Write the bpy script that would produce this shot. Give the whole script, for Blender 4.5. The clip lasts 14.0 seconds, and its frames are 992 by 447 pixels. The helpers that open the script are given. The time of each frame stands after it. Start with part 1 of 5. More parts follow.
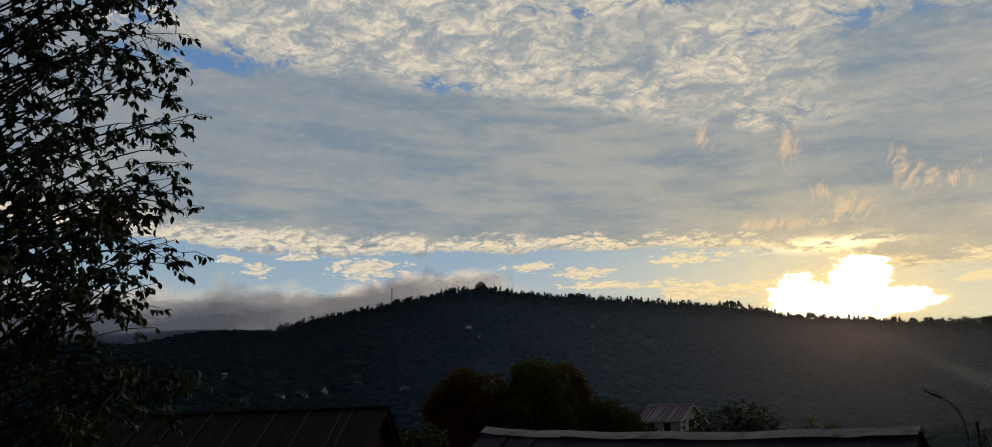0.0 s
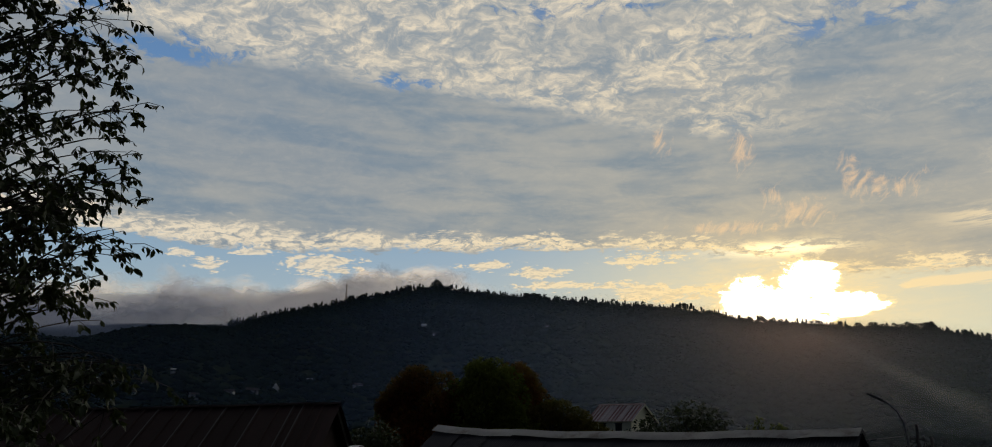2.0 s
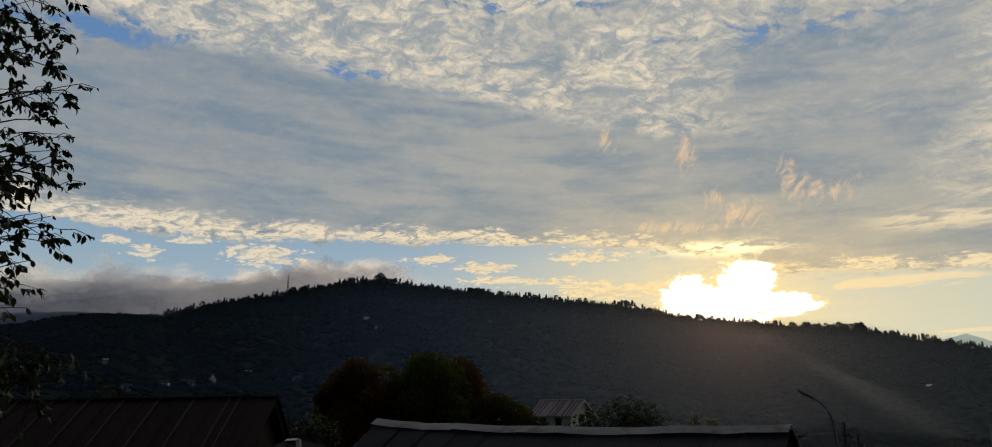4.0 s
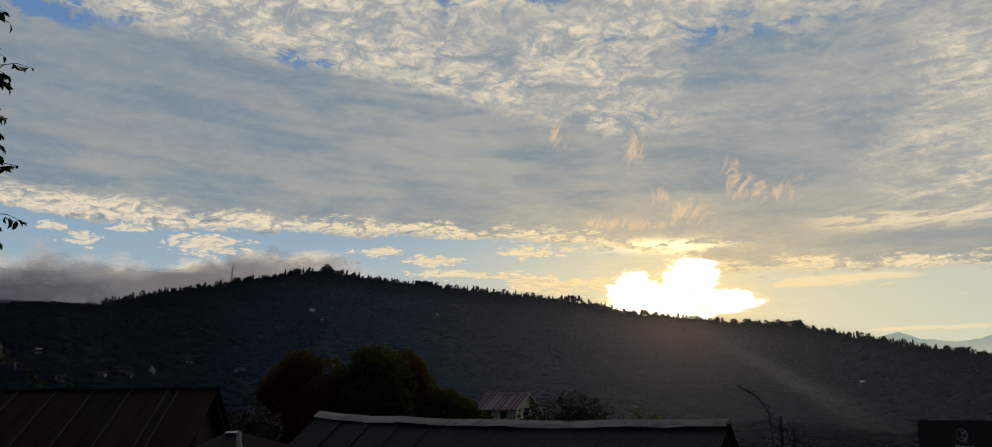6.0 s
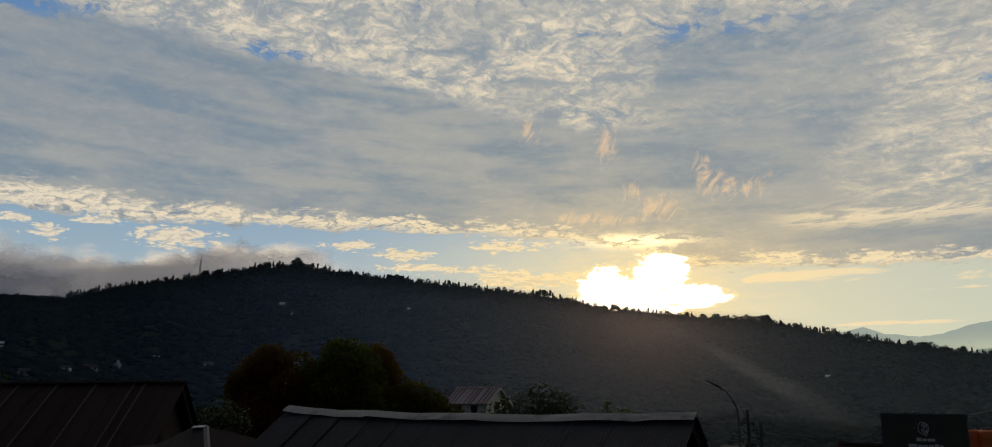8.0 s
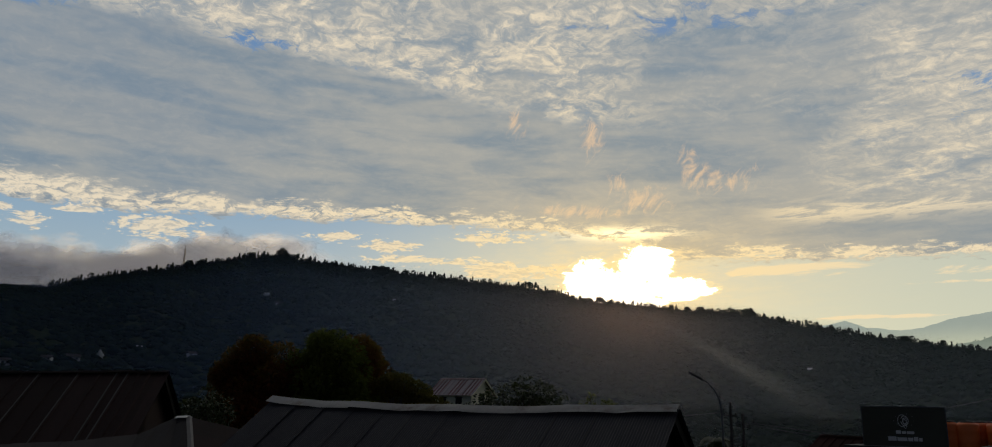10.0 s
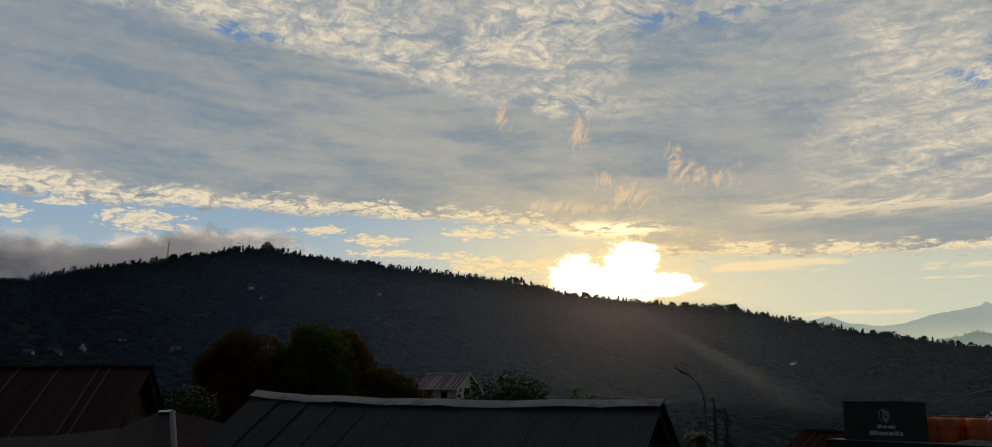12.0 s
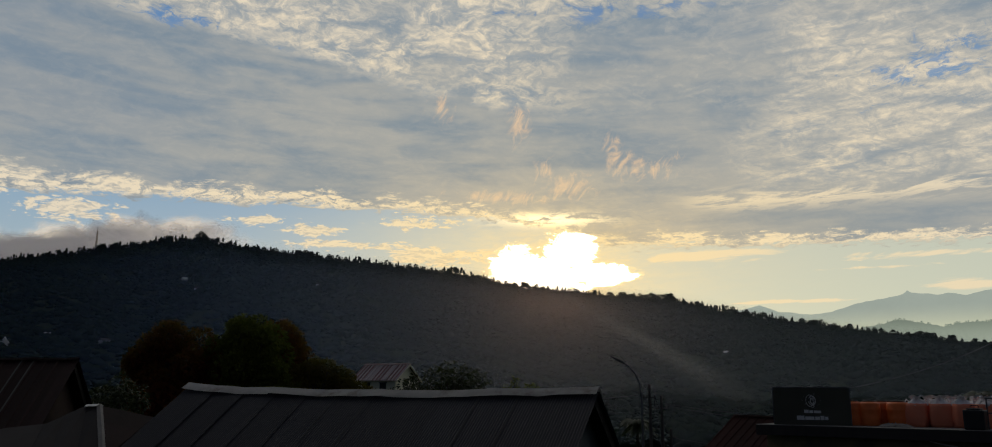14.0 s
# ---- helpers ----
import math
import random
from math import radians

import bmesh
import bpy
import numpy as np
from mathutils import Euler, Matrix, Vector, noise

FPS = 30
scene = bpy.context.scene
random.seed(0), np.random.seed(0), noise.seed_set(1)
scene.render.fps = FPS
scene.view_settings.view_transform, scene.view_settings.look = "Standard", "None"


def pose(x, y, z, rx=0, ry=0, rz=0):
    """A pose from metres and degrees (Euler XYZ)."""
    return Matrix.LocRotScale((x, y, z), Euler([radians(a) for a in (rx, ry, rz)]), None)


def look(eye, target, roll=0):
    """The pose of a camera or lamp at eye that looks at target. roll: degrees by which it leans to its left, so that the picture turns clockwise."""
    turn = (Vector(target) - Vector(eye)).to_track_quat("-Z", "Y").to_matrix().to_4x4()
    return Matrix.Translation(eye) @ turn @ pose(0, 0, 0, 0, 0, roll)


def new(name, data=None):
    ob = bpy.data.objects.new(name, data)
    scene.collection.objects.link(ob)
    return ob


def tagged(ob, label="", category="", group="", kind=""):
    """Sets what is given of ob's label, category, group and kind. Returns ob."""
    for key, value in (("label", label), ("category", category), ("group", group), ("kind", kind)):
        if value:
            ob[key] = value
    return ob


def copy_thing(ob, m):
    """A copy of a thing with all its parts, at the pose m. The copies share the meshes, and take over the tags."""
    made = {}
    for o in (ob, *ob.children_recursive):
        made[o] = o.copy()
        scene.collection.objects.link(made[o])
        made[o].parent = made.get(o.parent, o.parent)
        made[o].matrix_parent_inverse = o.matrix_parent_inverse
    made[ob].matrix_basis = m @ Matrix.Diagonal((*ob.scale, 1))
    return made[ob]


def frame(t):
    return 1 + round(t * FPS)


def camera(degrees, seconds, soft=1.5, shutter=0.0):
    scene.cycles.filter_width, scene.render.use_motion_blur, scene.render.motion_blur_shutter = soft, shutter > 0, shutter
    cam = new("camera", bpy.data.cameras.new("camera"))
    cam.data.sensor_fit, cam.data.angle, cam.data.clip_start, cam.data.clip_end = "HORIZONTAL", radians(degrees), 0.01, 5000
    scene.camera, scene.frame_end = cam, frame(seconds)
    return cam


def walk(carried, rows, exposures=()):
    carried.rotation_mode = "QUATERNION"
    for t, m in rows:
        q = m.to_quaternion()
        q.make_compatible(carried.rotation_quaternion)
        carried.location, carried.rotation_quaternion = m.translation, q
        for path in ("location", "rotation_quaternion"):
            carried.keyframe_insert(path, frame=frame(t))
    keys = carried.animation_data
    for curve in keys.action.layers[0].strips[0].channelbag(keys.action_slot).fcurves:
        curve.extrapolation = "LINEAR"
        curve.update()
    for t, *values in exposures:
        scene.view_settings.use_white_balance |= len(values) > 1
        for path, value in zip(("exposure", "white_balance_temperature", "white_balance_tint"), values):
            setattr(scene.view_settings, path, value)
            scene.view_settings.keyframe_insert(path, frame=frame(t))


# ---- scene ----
# camera: a person on an upper floor turns slowly to the right
cam = camera(62.8, 14.0, soft=1.0)
PATH = [
    (0.0, 0.000, 0.000, 6.000, -0.000, 14.680, 0.028),
    (0.5, 0.001, -0.000, 6.000, -0.177, 14.727, 0.137),
    (1.0, 0.004, -0.000, 6.000, -0.593, 14.734, 0.294),
    (1.5, 0.010, -0.000, 6.000, -1.499, 14.680, 0.422),
    (2.0, 0.021, -0.000, 5.999, -3.109, 14.597, 0.500),
    (2.5, 0.025, -0.000, 5.999, -3.755, 14.482, 0.793),
    (3.0, 0.028, -0.001, 5.998, -4.175, 14.384, 1.095),
    (3.5, 0.035, -0.001, 5.998, -5.174, 14.314, 1.059),
    (4.0, 0.048, -0.002, 5.997, -7.070, 14.260, 0.855),
    (6.5, 0.075, -0.006, 5.994, -11.125, 13.800, 1.142),
    (7.0, 0.077, -0.006, 5.994, -11.520, 13.736, 1.161),
    (7.5, 0.081, -0.007, 5.993, -12.031, 13.659, 1.096),
    (8.0, 0.086, -0.008, 5.992, -12.803, 13.518, 0.955),
    (8.5, 0.089, -0.008, 5.991, -13.218, 13.338, 0.959),
    (9.0, 0.091, -0.008, 5.990, -13.515, 13.177, 1.038),
    (11.5, 0.097, -0.009, 5.987, -14.444, 12.728, 1.193),
    (12.0, 0.100, -0.010, 5.986, -14.841, 12.620, 1.184),
    (12.5, 0.103, -0.010, 5.985, -15.287, 12.495, 1.134),
    (13.0, 0.114, -0.013, 5.984, -17.020, 12.287, 0.829),
    (13.5, 0.125, -0.017, 5.982, -18.776, 12.081, 0.584),
    (14.0, 0.128, -0.017, 5.982, -19.159, 12.000, 0.500),
]
walk(cam, [(t, pose(x, y, z, 90 + pitch, 0, yaw) @ pose(0, 0, 0, 0, 0, roll)) for t, x, y, z, yaw, pitch, roll in PATH],
     exposures=[(0.0, 0.0), (14.0, 0.0)])

# ---- sky and sun ----
SUN_AZ, SUN_EL = 23.0, 7.05
world = bpy.data.worlds.new("morning_sky")
scene.world = world
world.use_nodes = True


class Graph:
    """Short words for building node trees."""

    def __init__(self, tree):
        self.tree = tree
        self.nodes, self.links = tree.nodes, tree.links

    def put(self, socket, value):
        if isinstance(value, bpy.types.NodeSocket):
            self.links.new(value, socket)
        elif value is not None:
            if socket.type == "RGBA" and not isinstance(value, (int, float)) and len(value) == 3:
                value = (*value, 1.0)
            socket.default_value = value

    def node(self, kind, **sockets):
        n = self.nodes.new(kind)
        for key, value in sockets.items():
            self.put(n.inputs[key.replace("_", " ")], value)
        return n

    def math(self, op, a, b=None, c=None, clamp=False):
        n = self.nodes.new("ShaderNodeMath")
        n.operation, n.use_clamp = op, clamp
        for socket, value in zip(n.inputs, (a, b, c)):
            self.put(socket, value)
        return n.outputs[0]

    def add(self, *values):
        out = values[0]
        for v in values[1:]:
            out = self.math("ADD", out, v)
        return out

    def mul(self, *values):
        out = values[0]
        for v in values[1:]:
            out = self.math("MULTIPLY", out, v)
        return out

    def sub(self, a, b):
        return self.math("SUBTRACT", a, b)

    def step(self, value, low, high):
        n = self.nodes.new("ShaderNodeMapRange")
        n.interpolation_type = "SMOOTHSTEP"
        for socket, v in zip(n.inputs, (value, low, high, 0.0, 1.0)):
            self.put(socket, v)
        return n.outputs[0]

    def ramp(self, value, stops, mode="LINEAR"):
        n = self.nodes.new("ShaderNodeValToRGB")
        n.color_ramp.interpolation = mode
        elements = n.color_ramp.elements
        while len(elements) < len(stops):
            elements.new(0.5)
        for e, (at, colour) in zip(elements, stops):
            e.position = at
            e.color = (*colour, 1) if not isinstance(colour, (int, float)) else (colour, colour, colour, 1)
        self.put(n.inputs[0], value)
        return n.outputs[0]

    def mix(self, fac, a, b, how="MIX"):
        n = self.nodes.new("ShaderNodeMix")
        n.data_type, n.blend_type = "RGBA", how
        self.put(n.inputs[0], fac)
        self.put(n.inputs[6], a)
        self.put(n.inputs[7], b)
        return n.outputs[2]

    def noise(self, vector, scale, detail=4.0, rough=0.5, distort=0.0):
        n = self.node("ShaderNodeTexNoise", Scale=scale, Detail=detail, Roughness=rough, Distortion=distort)
        self.put(n.inputs["Vector"], vector)
        return n.outputs["Fac"]

    def xyz(self, x, y, z=0.0):
        n = self.nodes.new("ShaderNodeCombineXYZ")
        for socket, v in zip(n.inputs, (x, y, z)):
            self.put(socket, v)
        return n.outputs[0]


def build_sky(tree):
    g = Graph(tree)
    tree.nodes.clear()
    where = g.nodes.new("ShaderNodeTexCoord").outputs["Generated"]
    split = g.node("ShaderNodeSeparateXYZ", Vector=where).outputs
    sx, sy, sz = split[0], split[1], split[2]
    deg = 180 / math.pi
    az = g.mul(g.math("ARCTAN2", sx, sy), deg)
    el = g.mul(g.math("ARCSINE", sz), deg)
    across = g.math("DIVIDE", g.add(az, 60.0), 130.0, clamp=True)

    def bell(a, e, ra, re):
        dx, dy = g.mul(g.sub(az, a), 1 / ra), g.mul(g.sub(el, e), 1 / re)
        return g.math("POWER", 2.718, g.mul(g.add(g.mul(dx, dx), g.mul(dy, dy)), -1.0))

    def most(*values):
        out = values[0]
        for v in values[1:]:
            out = g.math("MAXIMUM", out, v)
        return out

    def course(*points):
        """An elevation that runs through (bearing, elevation) points."""
        return g.mul(g.ramp(across, [((a + 60) / 130, e / 40) for a, e in points]), 40.0)

    def inverse(value):
        return g.sub(1.0, value)

    # the cloud deck seen as a curved sheet overhead
    high = g.add(g.math("MAXIMUM", sz, 0.0), 0.22)
    u, v = g.math("DIVIDE", sx, high), g.math("DIVIDE", sy, high)
    warp = g.noise(g.xyz(u, v, 0.0), 7.0, 4, 0.6)
    warp2 = g.noise(g.xyz(v, u, 4.0), 7.0, 4, 0.6)
    bu, bv = g.add(u, g.mul(warp, 0.13)), g.add(v, g.mul(warp2, 0.13))

    def puffs(shift):
        """Thickness of the small-cloud layer, moved a little towards the sun."""
        p = g.xyz(g.add(bu, shift * math.sin(radians(SUN_AZ))), g.add(bv, shift * math.cos(radians(SUN_AZ))), 0.0)
        cell = g.node("ShaderNodeTexVoronoi", Vector=p, Scale=34.0)
        cell.feature = "SMOOTH_F1"
        cell.inputs["Smoothness"].default_value = 0.45
        cells = inverse(g.mul(cell.outputs["Distance"], 1.2))
        return g.add(g.mul(cells, 0.17), g.mul(g.noise(p, 13.0, 9, 0.72), 0.53), g.mul(g.noise(p, 80.0, 5, 0.70), 0.30))

    texture, beyond = puffs(0.0), puffs(0.011)
    relief = g.math("ADD", g.mul(g.sub(texture, beyond), 3.6), 0.5, clamp=True)
    middle = g.noise(g.xyz(u, g.mul(v, 1.15), 3.0), 5.0, 5, 0.6, 0.3)
    broad = g.noise(g.xyz(g.mul(u, 0.9), v, 7.0), 1.6, 3, 0.5)
    # long low waves in the smooth layer
    slant = g.add(g.mul(el, 0.56), g.mul(az, 0.012))
    waves = g.noise(g.xyz(g.mul(az, 0.105), slant, 2.0), 1.25, 4, 0.50, 0.3)
    thin = g.noise(g.xyz(g.mul(az, 0.24), g.mul(slant, 1.5), 6.0), 1.6, 5, 0.56, 0.4)
    # wind-drawn fibres that climb to the right
    drawn = g.noise(g.xyz(g.add(g.mul(az, 0.10), g.mul(el, 0.05)), g.add(g.mul(el, 0.62), g.mul(az, -0.05)), 5.0), 2.2, 8, 0.64, 0.5)

    sky = g.nodes.new("ShaderNodeTexSky")
    sky.sky_type, sky.sun_disc = "NISHITA", False
    sky.sun_elevation, sky.sun_rotation = radians(SUN_EL), radians(SUN_AZ)
    sky.altitude, sky.air_density, sky.dust_density, sky.ozone_density = 1500, 1.0, 0.6, 1.5
    nishita = g.mix(1.0, sky.outputs[0], (0.075, 0.085, 0.100), "MULTIPLY")
    blue = g.ramp(g.math("DIVIDE", el, 40.0, clamp=True), [
        (0.10, (0.42, 0.47, 0.46)), (0.22, (0.32, 0.43, 0.54)), (0.33, (0.23, 0.37, 0.56)), (0.60, (0.12, 0.25, 0.52)), (1.0, (0.06, 0.15, 0.40))])
    pale = g.mul(g.step(az, -2.0, 22.0), inverse(g.step(el, 10.0, 16.0)))
    blue = g.mix(g.mul(pale, 0.80), blue, (0.60, 0.62, 0.47))
    clear = g.mix(0.75, nishita, blue)

    # distances from the bright opening in the cloud about the sun
    daz, dele = g.sub(az, SUN_AZ + 0.2), g.sub(el, 8.8)
    ragged = g.sub(g.noise(g.xyz(g.mul(az, 0.30), g.mul(el, 0.66), 0.0), 1.9, 8, 0.70, 0.5), 0.5)
    wide = g.math("SQRT", g.add(g.mul(daz, daz, 0.20), g.mul(dele, dele, 0.85)))
    glow = g.math("POWER", 2.718, g.mul(g.add(wide, g.mul(ragged, 2.6)), -0.50))
    halo = g.math("POWER", 2.718, g.mul(g.math("SQRT", g.add(g.mul(daz, daz, 0.25), g.mul(dele, dele))), -0.12))
    halo1 = g.math("MULTIPLY", halo, 1.0, clamp=True)

    # small puffs high up, a smooth sheet between, broken ripples far to the right
    line = g.add(course((-60, 27), (-30, 26.2), (-22, 25.3), (-15, 24.6), (-3, 24.2), (5, 22.9), (11, 21.4), (17, 20.3), (24, 19.2), (70, 19)),
                 g.mul(g.sub(middle, 0.5), 3.6), g.mul(g.sub(texture, 0.5), 4.0))
    upper = g.mul(g.step(g.sub(el, line), -0.4, 0.9), inverse(g.mul(g.step(az, 17.0, 27.0), inverse(g.mul(g.step(el, 25.0, 28.5), 0.8)), 0.80)))
    right = g.mul(g.step(g.add(az, g.mul(g.sub(broad, 0.5), 16.0), g.mul(g.sub(el, 18.0), -0.35)), 36.0, 41.0), g.step(el, 12.5, 15.0))
    veil = g.mul(g.step(middle, 0.46, 0.62), 0.55)
    broken = g.mul(most(upper, g.mul(right, 0.85)), inverse(g.mul(veil, g.step(az, -4.0, 14.0))))
    shred = g.mix(g.step(az, 32.0, 40.0), g.xyz(texture, texture, texture), g.xyz(*[g.add(g.mul(texture, 0.5), g.mul(drawn, 0.5))] * 3))
    shred = g.node("ShaderNodeSeparateXYZ", Vector=shred).outputs[0]
    puffy = g.mul(g.step(shred, 0.37, 0.60), g.add(0.42, g.mul(relief, 0.72)))
    blue_gap = most(g.mul(bell(-22.0, 24.5, 7.0, 1.0), 1.6), g.mul(bell(-27.0, 27.0, 5.0, 2.0), 1.2), bell(-4.5, 24.0, 5.0, 0.8), bell(9.0, 29.2, 7.0, 1.0), bell(28.0, 26.5, 9.0, 1.4), bell(49.0, 20.5, 6.0, 1.6))
    holes = g.mul(g.step(g.sub(g.add(g.mul(blue_gap, 0.15), 0.375), texture), 0.0, 0.12), most(broken, g.mul(blue_gap, 0.8)))

    # lower edge of the deck with a fringe of small bright puffs
    edge = g.add(course((-60, 13.0), (-24, 12.6), (-19, 12.3), (-11, 12.2), (-3, 12.7), (5, 12.8), (14, 12.7), (20, 12.2), (27, 10.4), (52, 9.6), (70, 9.5)), g.mul(g.sub(texture, 0.5), 2.6), g.mul(g.sub(drawn, 0.5), 1.6))
    over = g.sub(el, edge)
    sheet = g.step(over, -0.15, 0.25)
    band = course((-60, 2.6), (-24, 2.3), (-15, 1.9), (-4, 1.3), (8, 1.0), (20, 1.2), (27, 1.0), (34, 0.9), (70, 1.0))
    fringe = g.mul(sheet, inverse(g.step(g.add(over, g.mul(g.sub(middle, 0.5), 2.4)), g.mul(band, 0.35), band)), g.step(shred, 0.36, 0.52), g.add(0.45, g.mul(relief, 0.75)))
    # loose patches in the clear band beneath it, and thin streaks
    patches = most(bell(-16.9, 10.9, 1.7, 0.55), bell(-18.5, 11.5, 1.2, 0.35), bell(-9.3, 11.35, 3.2, 0.85), bell(-13.8, 11.9, 1.6, 0.4), bell(2.6, 11.6, 2.2, 0.4), bell(6.0, 11.2, 2.4, 0.55),
                   bell(9.5, 10.2, 4.5, 0.40), bell(13.5, 12.0, 3.5, 0.6), bell(15.0, 9.6, 5.0, 0.7))
    loose = g.mul(g.step(g.add(patches, g.mul(g.sub(texture, 0.5), 3.2), g.mul(g.sub(drawn, 0.5), 2.2)), 0.46, 0.74), g.step(patches, 0.05, 0.3), inverse(sheet))
    low_lines = most(g.mul(bell(40.0, 6.30, 4.2, 0.16), 1.0), bell(49.8, 7.0, 2.6, 0.45), g.mul(bell(44.0, 8.3, 4.0, 0.16), 0.8), bell(33.0, 9.5, 6.0, 0.5), g.mul(bell(48.0, 9.0, 5.0, 0.35), 0.9))
    lines = g.mul(g.step(g.add(low_lines, g.mul(g.sub(drawn, 0.5), 2.6)), 0.42, 0.80), g.step(low_lines, 0.06, 0.3))
    # two bright drawn-out bands in the right-hand sheet
    rise_a = g.sub(el, g.add(13.05, g.mul(g.sub(drawn, 0.5), 3.0)))
    bands = g.mul(g.math("POWER", 2.718, g.mul(g.mul(rise_a, rise_a), -2.6)), g.step(az, 30.0, 36.0), g.step(drawn, 0.40, 0.56))

    grey = g.mix(g.step(waves, 0.32, 0.64), (0.165, 0.238, 0.335), (0.300, 0.332, 0.368))
    grey = g.mix(g.mul(g.step(thin, 0.46, 0.72), 0.22), grey, (0.43, 0.43, 0.42))
    grey = g.mix(g.mul(g.step(broad, 0.42, 0.70), 0.30), grey, (0.19, 0.26, 0.37))
    grey = g.mix(g.mul(inverse(g.step(az, -14.0, 8.0)), g.step(el, 14.0, 18.0), 0.40), grey, (0.165, 0.225, 0.320))
    grey = g.mix(g.mul(halo1, 0.95), grey, g.mix(g.step(waves, 0.36, 0.62), (0.315, 0.335, 0.325), (0.42, 0.41, 0.355)))
    base = g.mix(g.mul(broken, 0.55), grey, (0.330, 0.370, 0.415))
    bright = g.mix(g.math("MULTIPLY", halo, 1.6, clamp=True), (0.68, 0.635, 0.56), (0.90, 0.74, 0.46))
    lit = g.math("MULTIPLY", most(g.mul(broken, puffy), g.mul(fringe, 1.15), g.mul(bands, 0.85), g.mul(puffy, 0.07)), 1.0, clamp=True)
    cloud = g.mix(lit, base, bright)
    cover = g.mul(sheet, g.sub(0.97, g.mul(holes, 0.94)))
    colour = g.mix(cover, clear, cloud)
    colour = g.mix(g.mul(loose, 0.90), colour, g.mix(g.step(relief, 0.25, 0.65), g.mix(0.5, base, bright), bright))
    colour = g.mix(g.mul(lines, 0.80), colour, g.mix(0.35, bright, (0.84, 0.68, 0.44)))

    # tinted wisps above the sun
    fibre = g.noise(g.xyz(g.add(g.mul(az, 0.62), g.mul(el, -0.34)), g.add(g.mul(el, 0.34), g.mul(az, 0.12)), 9.0), 1.5, 7, 0.68, 1.0)
    near = most(*[bell(*b) for b in ((29.8, 15.9, 3.0, 1.1), (27.6, 16.6, 0.8, 1.6), (20.8, 18.9, 1.1, 1.9), (24.4, 14.6, 2.4, 1.1), (22.8, 15.6, 0.8, 1.3), (19.6, 13.9, 4.2, 0.6), (15.1, 19.6, 1.0, 1.2))])
    wisp = g.mul(g.step(g.add(g.mul(near, 0.62), g.mul(g.sub(fibre, 0.5), 2.4)), 0.30, 0.90), g.step(near, 0.02, 0.40))
    colour = g.mix(g.mul(wisp, 0.50), colour, (0.94, 0.64, 0.38))

    # light scattered round the sun and the white opening itself
    low = inverse(g.step(el, 6.0, 19.0))
    colour = g.mix(g.mul(halo, low, 0.38), colour, (0.85, 0.66, 0.36))
    streaky = g.step(g.add(g.mul(drawn, 0.6), g.mul(texture, 0.5)), 0.42, 0.64)
    colour = g.mix(g.math("MULTIPLY", g.mul(glow, g.add(0.75, g.mul(streaky, 0.65))), 1.0, clamp=True), colour, (1.05, 0.78, 0.35))
    colour = g.mix(g.math("MULTIPLY", g.mul(bell(23.0, 12.25, 3.2, 0.42), g.step(streaky, 0.2, 0.8)), 1.3, clamp=True), colour, (1.5, 1.25, 0.75))

    def lobe(a, e, ra, re):
        dx, dy = g.mul(g.sub(az, a), 1 / ra), g.mul(g.sub(el, e), 1 / re)
        return inverse(g.add(g.mul(dx, dx), g.mul(dy, dy)))

    opening = g.add(most(lobe(22.3, 8.1, 3.7, 1.8), lobe(24.4, 10.0, 1.9, 1.55), lobe(20.6, 9.1, 1.7, 1.3), lobe(26.6, 8.4, 2.5, 0.8)), g.mul(ragged, 3.8))
    colour = g.mix(g.step(opening, -0.45, 0.05), colour, (1.02, 0.82, 0.44))
    colour = g.mix(g.step(opening, -0.08, 0.22), colour, (2.6, 2.35, 1.9))

    # the sky away from the sunrise is dimmer
    sd = (math.sin(radians(SUN_AZ)), math.cos(radians(SUN_AZ)))
    toward = g.add(g.mul(sx, sd[0]), g.mul(sy, sd[1]))
    dim = g.add(0.11, g.mul(g.step(toward, 0.02, 0.62), 0.89))
    colour = g.mix(1.0, colour, g.xyz(g.math("POWER", dim, 1.04), dim, g.math("POWER", dim, 0.87)), "MULTIPLY")
    # warm towards the sunrise
    colour = g.mix(dim, colour, g.mix(1.0, colour, (1.055, 1.0, 0.90), "MULTIPLY"))
    back = g.node("ShaderNodeBackground", Color=colour, Strength=1.06)
    out = g.nodes.new("ShaderNodeOutputWorld")
    g.links.new(back.outputs[0], out.inputs[0])


build_sky(world.node_tree)

sun = new("sun", bpy.data.lights.new("sun", "SUN"))
sun.data.energy, sun.data.angle, sun.data.color = 4.5, radians(0.5), (1.0, 0.80, 0.55)
sun.matrix_world = look((0, 0, 0), (-math.sin(radians(SUN_AZ)) * math.cos(radians(SUN_EL)), -math.cos(radians(SUN_AZ)) * math.cos(radians(SUN_EL)), -math.sin(radians(SUN_EL))))


